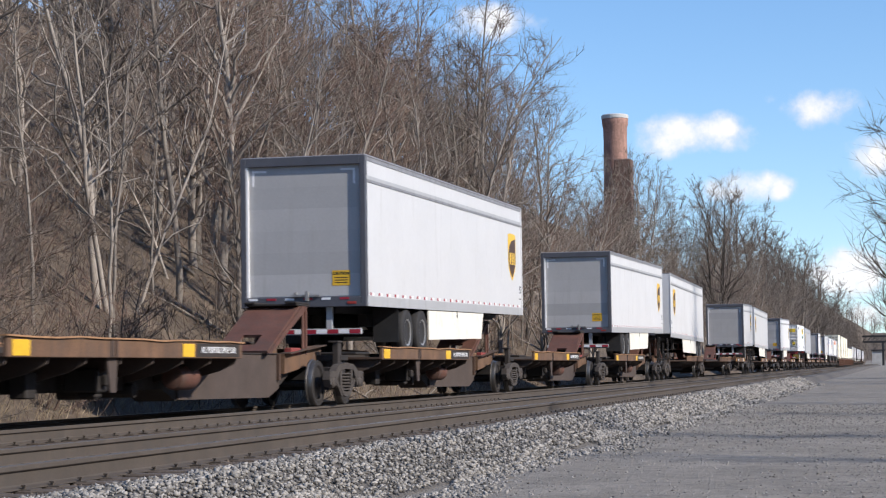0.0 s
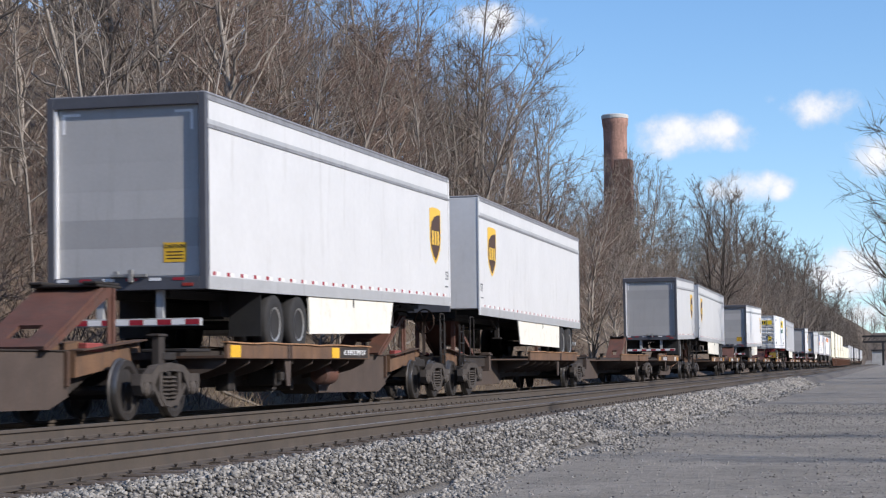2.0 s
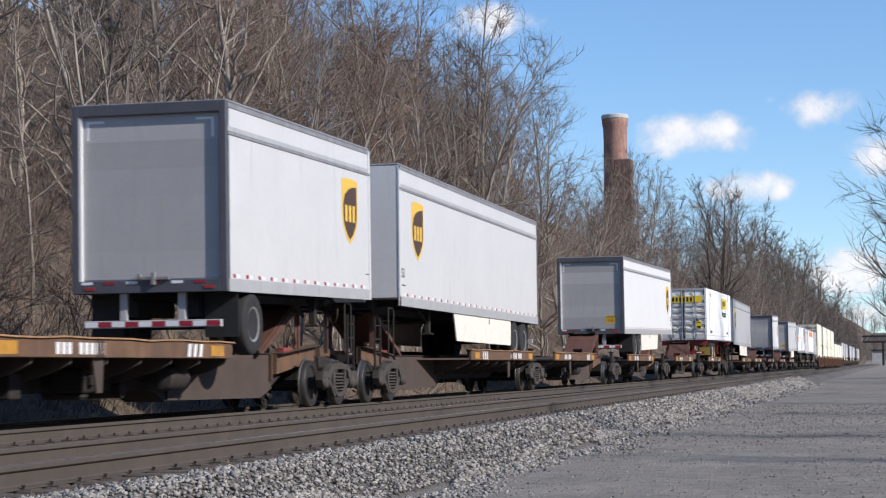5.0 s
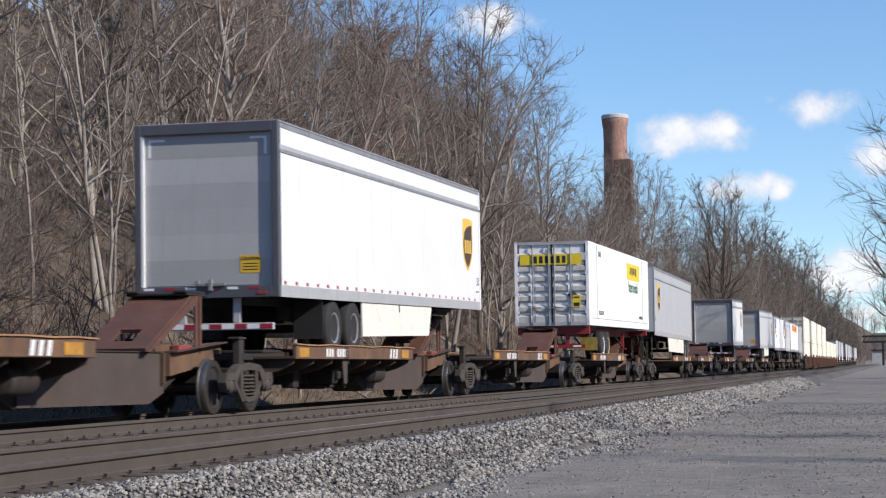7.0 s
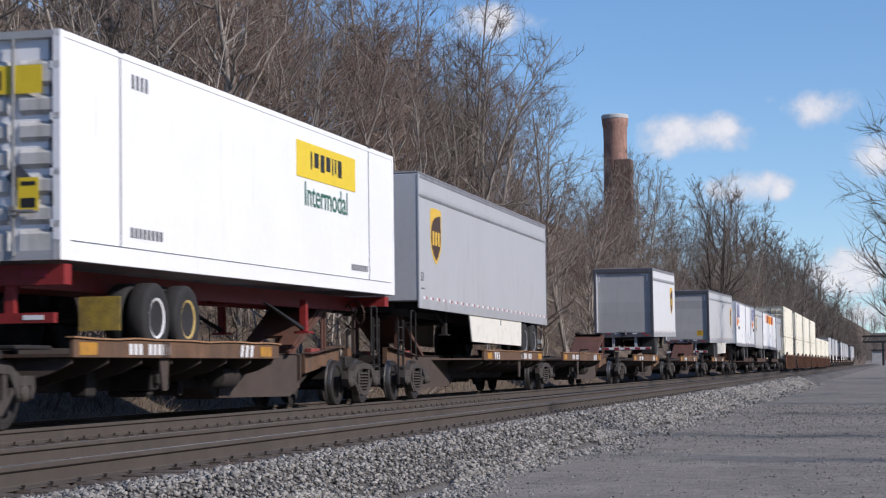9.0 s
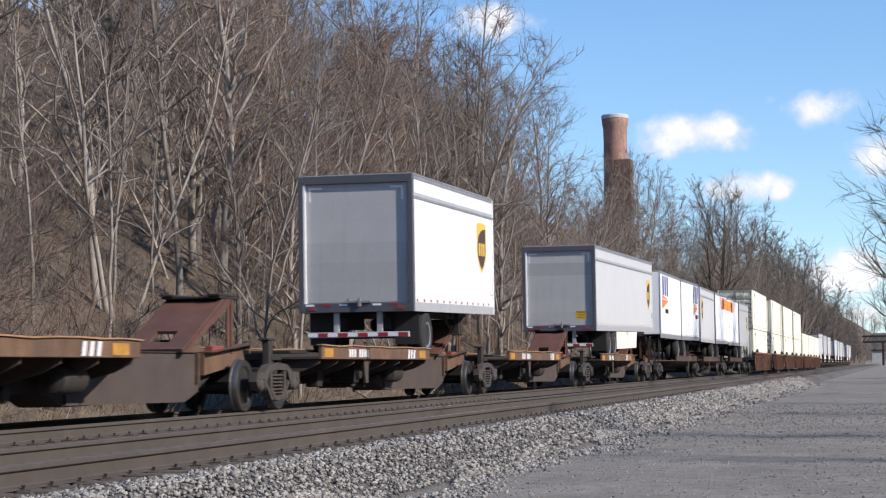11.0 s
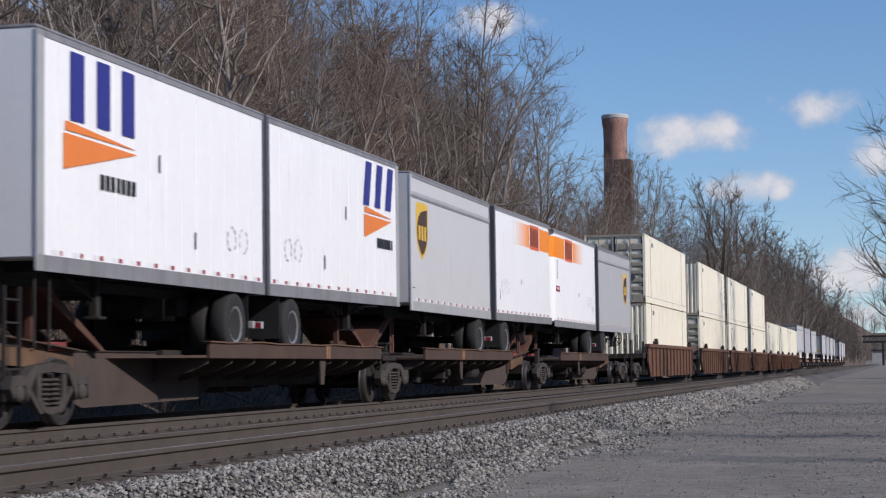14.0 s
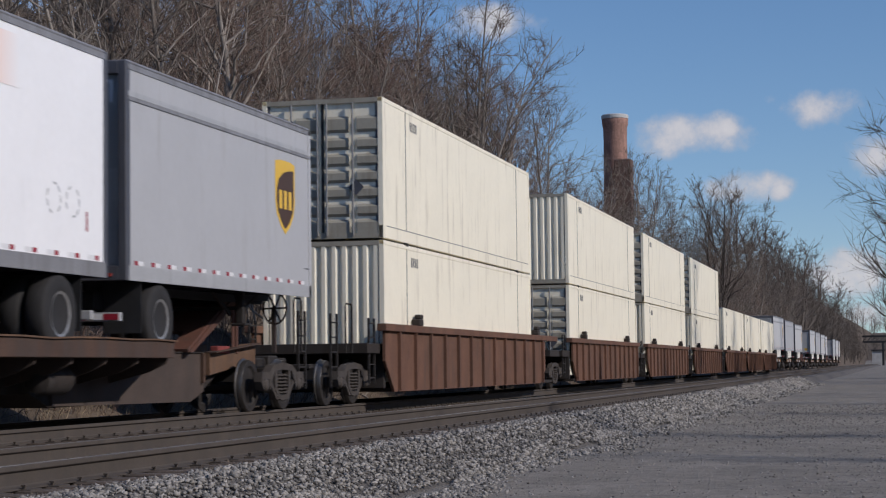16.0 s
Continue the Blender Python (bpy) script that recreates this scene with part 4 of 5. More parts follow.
def coupler(s):
    e = new("coupler")
    part("drawbar", boxes((-0.12, 0.12, -1.0, 1.0, 0.72, 0.92), (-0.2, 0.2, -0.25, 0.25, 0.68, 0.96), bevel=0.03), M["grime"], e)
    part("air_hose", tube_mesh_bm([Vector((0.3, -0.7, 0.75)), Vector((0.32, -0.3, 0.4)), Vector((0.32, 0.3, 0.4)), Vector((0.3, 0.7, 0.75))], 0.025), M["black"], e)
    for dy in (-1.0, 1.0):
        part("ladder", boxes((0.98, 1.02, dy - 0.03, dy + 0.01, 0.35, 1.75), (0.98, 1.02, dy + 0.38, dy + 0.42, 0.35, 1.75), *[(0.985, 1.015, dy, dy + 0.4, 0.45 + 0.28 * i, 0.475 + 0.28 * i) for i in range(5)]), M["grime"], e)
    for dy in (-1.7, 1.5):
        part("handrail", tube_mesh_bm([Vector((1.15, dy, 1.0)), Vector((1.15, dy, 1.9)), Vector((1.15, dy + 0.06, 1.95)), Vector((1.15, dy + 0.36, 1.95)), Vector((1.15, dy + 0.42, 1.9)), Vector((1.15, dy + 0.42, 1.0))], 0.018), M["grime"], e)
    hub = pose(0.75, -1.55, 1.78, 0, 0, 65)
    bm = tube_mesh_bm([hub @ Vector((0, 0.28 * math.cos(k * 0.3307), 0.28 * math.sin(k * 0.3307))) for k in range(20)], 0.018)
    for k in range(3):
        box(bm, -0.01, 0.01, -0.28, 0.28, -0.015, 0.015, pose(0.75, -1.55, 1.78, 0, 0, 65) @ pose(0, 0, 0, 60 * k))
    box(bm, 0.7, 0.76, -1.60, -1.5, 1.0, 1.8)
    part("brake_wheel", bm, M["rust"], e, "spoked hand brake wheel")
    MOVING.append((tagged(e, "grimy knuckle coupler with hoses and end ladders", "coupler", "couplers"), s, 0.0))


def tube_mesh_bm(pts, r):
    bm = bmesh.new()
    me = tube_mesh("t", [(pts, [r] * len(pts), 6)])
    bm.from_mesh(me)
    return bm


def wheels(e, ys, rims=("rim", "rim"), z=1.42, r=0.50):
    """Road axles with dual tyres."""
    for i, y in enumerate(ys):
        for sx in (-1, 1):
            bm = bmesh.new()
            for xo in (1.14, 0.80):
                lathe(bm, [(0.26, -0.12), (0.29, -0.135), (0.43, -0.14), (r - 0.02, -0.125), (r, -0.10), (r, 0.10), (r - 0.02, 0.125), (0.43, 0.14), (0.29, 0.135), (0.26, 0.12)], pose(sx * xo, y, z), 24)
            t = smooth(part("tyre", bm, M["tyre"], e), 50)
            bm = bmesh.new()
            lathe(bm, [(0.02, 0.02), (0.09, 0.02), (0.11, -0.05), (0.20, -0.05), (0.245, 0.06), (0.255, 0.125), (0.29, 0.137), (0.285, 0.10), (0.262, -0.1)], pose(sx * 1.14, y, z) @ Matrix.Diagonal((sx, 1, 1, 1)), 20)
            smooth(part("rim", bm, M[rims[i % 2]], t), 40)
            bm = bmesh.new()
            for k in range(10):
                a = k * 0.6283
                box(bm, sx * 1.10 - 0.012, sx * 1.10 + 0.012, y + 0.155 * math.cos(a) - 0.022, y + 0.155 * math.cos(a) + 0.022, z + 0.155 * math.sin(a) - 0.022, z + 0.155 * math.sin(a) + 0.022)
            part("hand_hole", bm, M["black"], t)
        bm = bmesh.new()
        lathe(bm, [(0.07, -1.0), (0.07, 1.0)], pose(0, y, z), 8)
        part("axle", bm, M["black"], e)


def shield(e, y, z, w, h, x, side=1):
    """A tall shield: gold rim, dark field and a gold cap, with plain gold bars."""
    def outline(k):
        a, b = w * k / 2, h * k / 2
        return [(y - a, z + b * 0.94), (y - a * 0.5, z + b), (y + a * 0.5, z + b), (y + a, z + b * 0.94), (y + a, z - b * 0.15), (y + a * 0.86, z - b * 0.48), (y + a * 0.45, z - b * 0.80), (y, z - b), (y - a * 0.45, z - b * 0.80), (y - a * 0.86, z - b * 0.48), (y - a, z - b * 0.15)]

    def xs(a, b):
        return sorted((side * (x + a), side * (x + b)))
    s = part("shield_emblem", poly(outline(1.0), "x", *xs(0, 0.003)), M["gold"], e, "gold and brown shield emblem")
    o = outline(0.86)[4:]
    t = [(y - w * 0.43, z + h * 0.10), (y - w * 0.32 * 1, z + h * 0.24), (y - w * 0.1, z + h * 0.33), (y + w * 0.15, z + h * 0.37), (y + w * 0.43, z + h * 0.39)]
    if side < 0:
        t = [(2 * y - a, b) for a, b in t][::-1]
    part("field", poly(t + o, "x", *xs(0.003, 0.006)), M["brown"], s)
    for dy in (-0.24, 0.0, 0.24):
        part("bar", boxes((*xs(0.006, 0.008), y + w * (dy - 0.075), y + w * (dy + 0.075), z - h * 0.16, z + h * 0.09)), M["gold"], s)


def faded_marks(e, side, x, z):
    """Two worn rings left by old stickers."""
    for i in range(2):
        bm = bmesh.new()
        for k in range(9):
            if (k + i) % 4 == 3:
                continue
            a, b = sorted((side * x, side * (x + 0.003)))
            box(bm, a, b, -0.045, 0.045, -0.012, 0.012, Matrix.Translation((0, 1.0 + i * 0.55, z)) @ pose(0, 0, 0, 40 * k + 90) @ Matrix.Translation((0, 0, 0.19)))
        part("faded_ring", bm, M["silver"], e)


def trailer(L, style="parcel", axles=(3.2, 4.5), rims=("rim", "rim"), sticker=True, label="", skirt=True, skin="white", side=1):
    """A van trailer. y = 0 is its rear frame, its nose lies at L; heights are over the rail."""
    e = new("semi_trailer")
    W, zb, zt = 1.295, 1.93, 4.95
    skin = M[skin]
    if style == "orange":            # rounded nose corners
        arc = [(W - 0.32 + 0.32 * math.cos(q * math.pi / 12), L - 0.32 + 0.32 * math.sin(q * math.pi / 12)) for q in range(7)]
        smooth(part("body", poly([(W, 0.03)] + arc + [(-a, b) for a, b in arc[::-1]] + [(-W, 0.03)], "z", zb + 0.16, zt - 0.05), skin, e, "smooth white side panels with a rounded nose"), 30)
    else:
        part("body", boxes((-W, W, 0.03, L, zb + 0.16, zt - 0.05), bevel=0.015), skin, e, "smooth pale side panels")
    part("roof", boxes((-W - 0.004, W + 0.004, -0.02, L + 0.004, zt - 0.055, zt), bevel=0.02), M["rail_grey"], e)
    for k in range(int(L / 1.6)):
        part("roof_bow_cap", boxes((W - 0.09, W + 0.006, 0.8 + k * 1.6, 0.86 + k * 1.6, zt, zt + 0.012)), M["dark_frame"], e)
    for sx in (-1, 1):
        def strip(nm, z0, z1, proud, m, y0=0.0, y1=L):
            x0, x1 = sorted((sx * (W - 0.02), sx * (W + proud)))
            return part(nm, boxes((x0, x1, y0, y1, z0, z1)), m, e)
        strip("roof_rail", zt - 0.13, zt - 0.055, 0.012, M["rail_grey"])
        if style in ("parcel", "pup"):
            strip("rub_rail", 4.395, 4.445, 0.016, M["rail_grey"])
            strip("rub_rail", 4.450, 4.525, 0.010, M["silver"])
        strip("lower_rail", zb, zb + 0.20, 0.012, M["rail_grey" if style in ("ribbed", "orange") else "silver"])
        n = int(L / 0.62)
        x0, x1 = sorted((sx * (W - 0.02), sx * (W + 0.004)))
        ys = [0.2 + i * (L - 0.3) / n for i in range(n)]
        tagged(part("red_tape", boxes(*[(x0, x1, y, y + 0.12, zb + 0.215, zb + 0.275) for y in ys]), M["red_tape"], e), kind="stuff")
        tagged(part("white_tape", boxes(*[(x0, x1, y + 0.12, y + 0.32, zb + 0.215, zb + 0.275) for y in ys]), M["white_tape"], e), kind="stuff")
        if style == "ribbed":
            for i in range(1, int(L / 0.6)):
                strip("post", zb + 0.2, zt - 0.15, 0.010, skin, i * 0.6, i * 0.6 + 0.05)
        if style != "orange":
            strip("nose_post", zb, zt - 0.06, 0.012, M["silver"] if style == "ribbed" else skin, L - (0.2 if style == "ribbed" else 0.12), L + 0.012)
    # rear frame stands proud of the roll-up door
    fr = M["dark_frame"]
    d = part("roll_up_door", boxes((-W + 0.10, W - 0.10, 0.0, 0.03, zb + 0.18, zt - 0.18)), M["door"], e, "grey slatted roll-up door")
    for i in range(6):
        part("slat", boxes((-W + 0.12, W - 0.12, -0.008, 0.0, zb + 0.22 + i * 0.437, zb + 0.22 + i * 0.437 + 0.4358)), M["door"], d)
    part("rear_frame", boxes((-W - 0.005, -W + 0.11, -0.09, 0.06, zb, zt - 0.02), (W - 0.11, W + 0.005, -0.09, 0.06, zb, zt - 0.02), (-W + 0.11, W - 0.11, -0.09, 0.06, zt - 0.20, zt - 0.02), (-W + 0.11, W - 0.11, -0.09, 0.06, zb, zb + 0.20), bevel=0.008), fr, e, "dark grey rear door frame")
    # white strip paints in the sunlit inner face of the left post
    part("edge_strip", boxes((-W + 0.11, -W + 0.15, -0.07, -0.008, zb + 0.2, zt - 0.2)), M["white_tape"], e)
    for sx in (-1, 1):
        cx = sx * (W - 0.22)
        x0, x1 = sorted((cx, cx - sx * 0.30))
        x2, x3 = sorted((cx, cx - sx * 0.045))
        part("corner_tape", boxes((x0, x1, -0.012, -0.008, zt - 0.31, zt - 0.27), (x2, x3, -0.012, -0.008, zt - 0.58, zt - 0.31)), M["white_tape"], d)
    if sticker:
        st = part("warning_sticker", boxes((0.58, 0.95, -0.013, -0.008, zb + 0.42, zb + 0.72)), M["yellow"], d, "yellow warning sticker")
        lettering("CAUTION", 0.075, on_back(0.765, -0.015, zb + 0.66), "ink", st)
        for i in range(3):
            part("bar", boxes((0.63, 0.90, -0.016, -0.013, zb + 0.47 + i * 0.05, zb + 0.485 + i * 0.05)), M["ink"], st)
    part("door_handle", boxes((-0.25, 0.35, -0.13, -0.09, zb + 0.20, zb + 0.25), (0.05, 0.12, -0.15, -0.09, zb + 0.12, zb + 0.32), (-0.2, -0.12, -0.13, -0.09, zb + 0.2, zb + 0.30), bevel=0.006), M["rim"], e)
    for i in range(6):
        part("tape", boxes((-W + 0.15 + i * 0.38, -W + 0.34 + i * 0.38, -0.096, -0.09, zb + 0.14, zb + 0.185)), M["red_tape"] if i % 2 else M["white_tape"], e)
    for x in (-1.0, 1.0):
        part("tail_lamp", boxes((x - 0.09, x + 0.09, -0.102, -0.09, zb + 0.05, zb + 0.10), bevel=0.004), M["maroon"], e)
    # bumper
    bmp = part("rear_bumper", boxes((-1.15, 1.15, 0.02, 0.12, 1.38, 1.50), (-0.55, -0.43, 0.03, 0.13, 1.5, zb + 0.02), (0.43, 0.55, 0.03, 0.13, 1.5, zb + 0.02), bevel=0.008), M["silver"], e)
    for i in range(10):
        part("tape", boxes((-1.14 + i * 0.228, -1.14 + (i + 1) * 0.228 - 0.004, 0.014, 0.02, 1.40, 1.48)), M["red_tape"] if i % 2 else M["white_tape"], bmp)
    # underframe
    for xx in (-0.5, 0.5):
        part("frame_rail", boxes((xx - 0.05, xx + 0.05, 0.3, L - 0.5, zb - 0.12, zb + 0.01)), M["black"], e)
    for i in range(int(L / 1.2)):
        part("crossmember", boxes((-1.2, 1.2, 0.6 + i * 1.2, 0.68 + i * 1.2, zb + 0.012, zb + 0.158)), M["black"], e)
    for xx in (-0.51, 0.51):
        part("suspension", boxes((xx - 0.11, xx + 0.11, axles[0] - 0.8, axles[-1] + 0.8, 1.55, zb - 0.122), bevel=0.01), M["black"], e)
    wheels(e, axles, rims)
    for sx in (-1, 1):
        part("mud_flap", boxes((sx * 0.97 - 0.28, sx * 0.97 + 0.28, axles[0] - 0.66, axles[0] - 0.645, 1.22, zb)), M["black"], e)
        yl = L - (4.0 if L > 10 else 2.6)
        part("landing_leg", boxes((sx * 0.9 - 0.06, sx * 0.9 + 0.06, yl - 0.07, yl + 0.07, 1.42, zb + 0.05), (sx * 0.9 - 0.12, sx * 0.9 + 0.12, yl - 0.12, yl + 0.12, 1.40, 1.44), bevel=0.01), M["grime"], e)
        part("leg_brace", poly([(yl, 1.65), (yl + 0.06, 1.65), (yl + 0.9, zb), (yl + 0.8, zb)], "x", sx * 0.9 - 0.02, sx * 0.9 + 0.02), M["grime"], e)
        part("gear_brace", poly([(yl - 0.9, zb), (yl - 0.8, zb), (yl + 0.02, 1.62), (yl - 0.04, 1.56)], "x", sx * 0.72 - 0.02, sx * 0.72 + 0.02), M["grime"], e)
        if skirt and L > 10:
            x0, x1 = sorted((sx * (W - 0.05), sx * (W - 0.02)))
            part("side_skirt", poly([(axles[-1] + 0.62, 1.26), (L - 5.4, 1.28), (L - 5.1, zb + 0.02), (axles[-1] + 0.58, zb + 0.02)], "x", x0, x1), M["skirt"], e, "cream-white aerodynamic side skirt")
            part("skirt_strut", boxes((x0 - 0.01, x1 + 0.012, axles[-1] + 3.4, axles[-1] + 3.44, zb - 0.16, zb + 0.02)), M["black"], e)
    yl = L - (4.0 if L > 10 else 2.6)
    part("cross_shaft", boxes((-0.9, 0.9, yl - 0.03, yl + 0.03, 1.66, 1.72)), M["grime"], e)
    part("air_tank", boxes((-0.35, 0.35, axles[-1] + 1.0, axles[-1] + 1.35, zb - 0.42, zb - 0.12), bevel=0.08), M["black"], e)
    part("nose_box", boxes((-0.55, 0.55, L + 0.004, L + 0.05, zb + 0.08, zb + 0.62), (-0.35, 0.35, L + 0.05, L + 0.08, zb + 0.68, zb + 0.76), bevel=0.01), M["dark_frame"], e, "dark connector box on the nose")
    part("kingpin_plate", boxes((-0.6, 0.6, L - 1.9, L - 0.3, zb - 0.06, zb + 0.16)), M["black"], e)
    # emblems and writing on the side that is seen
    def flat(x0, x1, y0, y1, z0, z1):
        a, b = sorted((side * x0, side * x1))
        return (a, b, y0, y1, z0, z1)

    def face(x, y, z):
        return on_side(x, y, z) if side > 0 else (Matrix.Translation((-x, y, z)) @ Matrix(((0, 0, -1, 0), (-1, 0, 0, 0), (0, 1, 0, 0), (0, 0, 0, 1))))
    x = W + 0.002
    if style == "parcel":
        shield(e, L - (1.4 if side > 0 else 1.6), 3.50 if side > 0 else 3.60, 1.05, 1.28, x, side)
        lettering("53", 0.28, face(x, L - 0.30, 2.62), "dark_frame", e)
        part("marking", boxes(flat(W + 0.001, W + 0.004, L - 0.5, L - 0.2, 2.36, 2.39)), M["dark_frame"], e)
    elif style == "pup":
        shield(e, L - (1.42 if side > 0 else 1.03), 3.60 if side > 0 else 3.70, 1.05, 1.26, x, side)
        part("marking", boxes(flat(W + 0.001, W + 0.004, L - 0.35, L - 0.1, 2.42, 2.44)), M["dark_frame"], e)
    elif style == "ribbed":
        x = W + 0.012
        for i, w in enumerate((0.62, 0.62, 0.62)):
            y0 = L - (2.75 if side > 0 else 3.05) + i * 0.82
            a, b = sorted((side * x, side * (x + 0.004)))
            k = 0.12 * side
            part("emblem_stroke", poly([(y0 + 0.04, 3.88), (y0 + 0.46, 3.88), (y0 + 0.58 + k, 4.76), (y0 + 0.16 + k, 4.76)], "x", a, b), M["blue"], e, "dark blue painted emblem bar")
        part("emblem_flag", poly([(L - 2.6, 3.86), (L - 0.55, 3.72), (L - 2.6, 3.74)] if side > 0 else [(L - 0.80, 3.86), (L - 3.1, 3.72), (L - 0.80, 3.74)], "x", a, b), M["orange"], e)
        part("emblem_flag", poly([(L - 2.65, 3.70), (L - 0.60, 3.66), (L - 2.65, 3.24)] if side > 0 else [(L - 0.75, 3.70), (L - 3.1, 3.66), (L - 0.75, 3.24)], "x", a, b), M["orange"], e)
        for i in range(7):
            part("emblem_bar", boxes(flat(x, x + 0.004, L - (1.70 if side > 0 else 3.05) + i * 0.175, L - (1.58 if side > 0 else 2.93) + i * 0.175, 3.08, 3.28)), M["ink"], e)
        part("marking", boxes(flat(x, x + 0.003, 3.1, 3.16, 2.5, 2.75), flat(x, x + 0.003, 4.5, 4.56, 3.5, 3.75)), M["dark_frame"], e)
        faded_marks(e, side, x, 2.75)
    elif style == "orange":
        part("band", boxes(flat(x, x + 0.003, L - 5.7, L - 0.32, 4.08, 4.72)), M["fade"], e, "orange painted band fading to white")
        arc = [(W - 0.32 + 0.325 * math.cos(q * math.pi / 12), L - 0.32 + 0.325 * math.sin(q * math.pi / 12)) for q in range(7)]
        smooth(part("nose_band", poly([(side * a, b) for a, b in arc] + [(side * (a - 0.03), b - 0.03) for a, b in arc[::-1]], "z", 4.08, 4.72), M["orange_band"], e), 30)
        block = part("emblem_block", boxes(flat(x + 0.003, x + 0.006, L - 3.38, L - 1.98, 4.05, 4.75)), M["red_orange"], e, "red-orange block with dark bars")
        part("emblem_edge", boxes(flat(x + 0.003, x + 0.0065, L - 3.46, L - 3.38, 4.05, 4.75), flat(x + 0.003, x + 0.0065, L - 1.98, L - 1.90, 4.05, 4.75)), M["bright"], block)
        for q in range(6):
            part("emblem_bar", boxes(flat(x + 0.006, x + 0.009, L - 3.30 + q * 0.215, L - 3.18 + q * 0.215, 4.14, 4.66)), M["ink"], block)
        part("marking", boxes(flat(x, x + 0.003, 0.55, 0.60, 2.5, 2.75)), M["red_tape"], e)
        if side < 0:
            patch = part("label_patch", boxes(flat(x, x + 0.003, L - 0.98, L - 0.33, 3.02, 3.20)), M["red_tape"], e, "red warning label")
            lettering("WARNING", 0.115, face(x + 0.004, L - 0.655, 3.11), "white_tape", patch)
            for q in range(8):
                part("marking", boxes(flat(x, x + 0.003, L - 0.66, L - 0.56, 3.42 + q * 0.075, 3.47 + q * 0.075)), M["dark_frame"], e)
        part("patch", boxes(flat(x, x + 0.002, 3.4, 3.6, 2.98, 3.12)), M["pale"], e)
        faded_marks(e, side, x, 2.85)
    tagged(e, label or "white-sided parcel trailer with grey roll-up door", "semi trailer", "trailers on the train")
    return e


def put_load(e, near, L, rx=0.7, flip=False):
    MOVING.append((e, near + L if flip else near, rx))
    if flip:
        FLIP[e.name] = 180
    return e


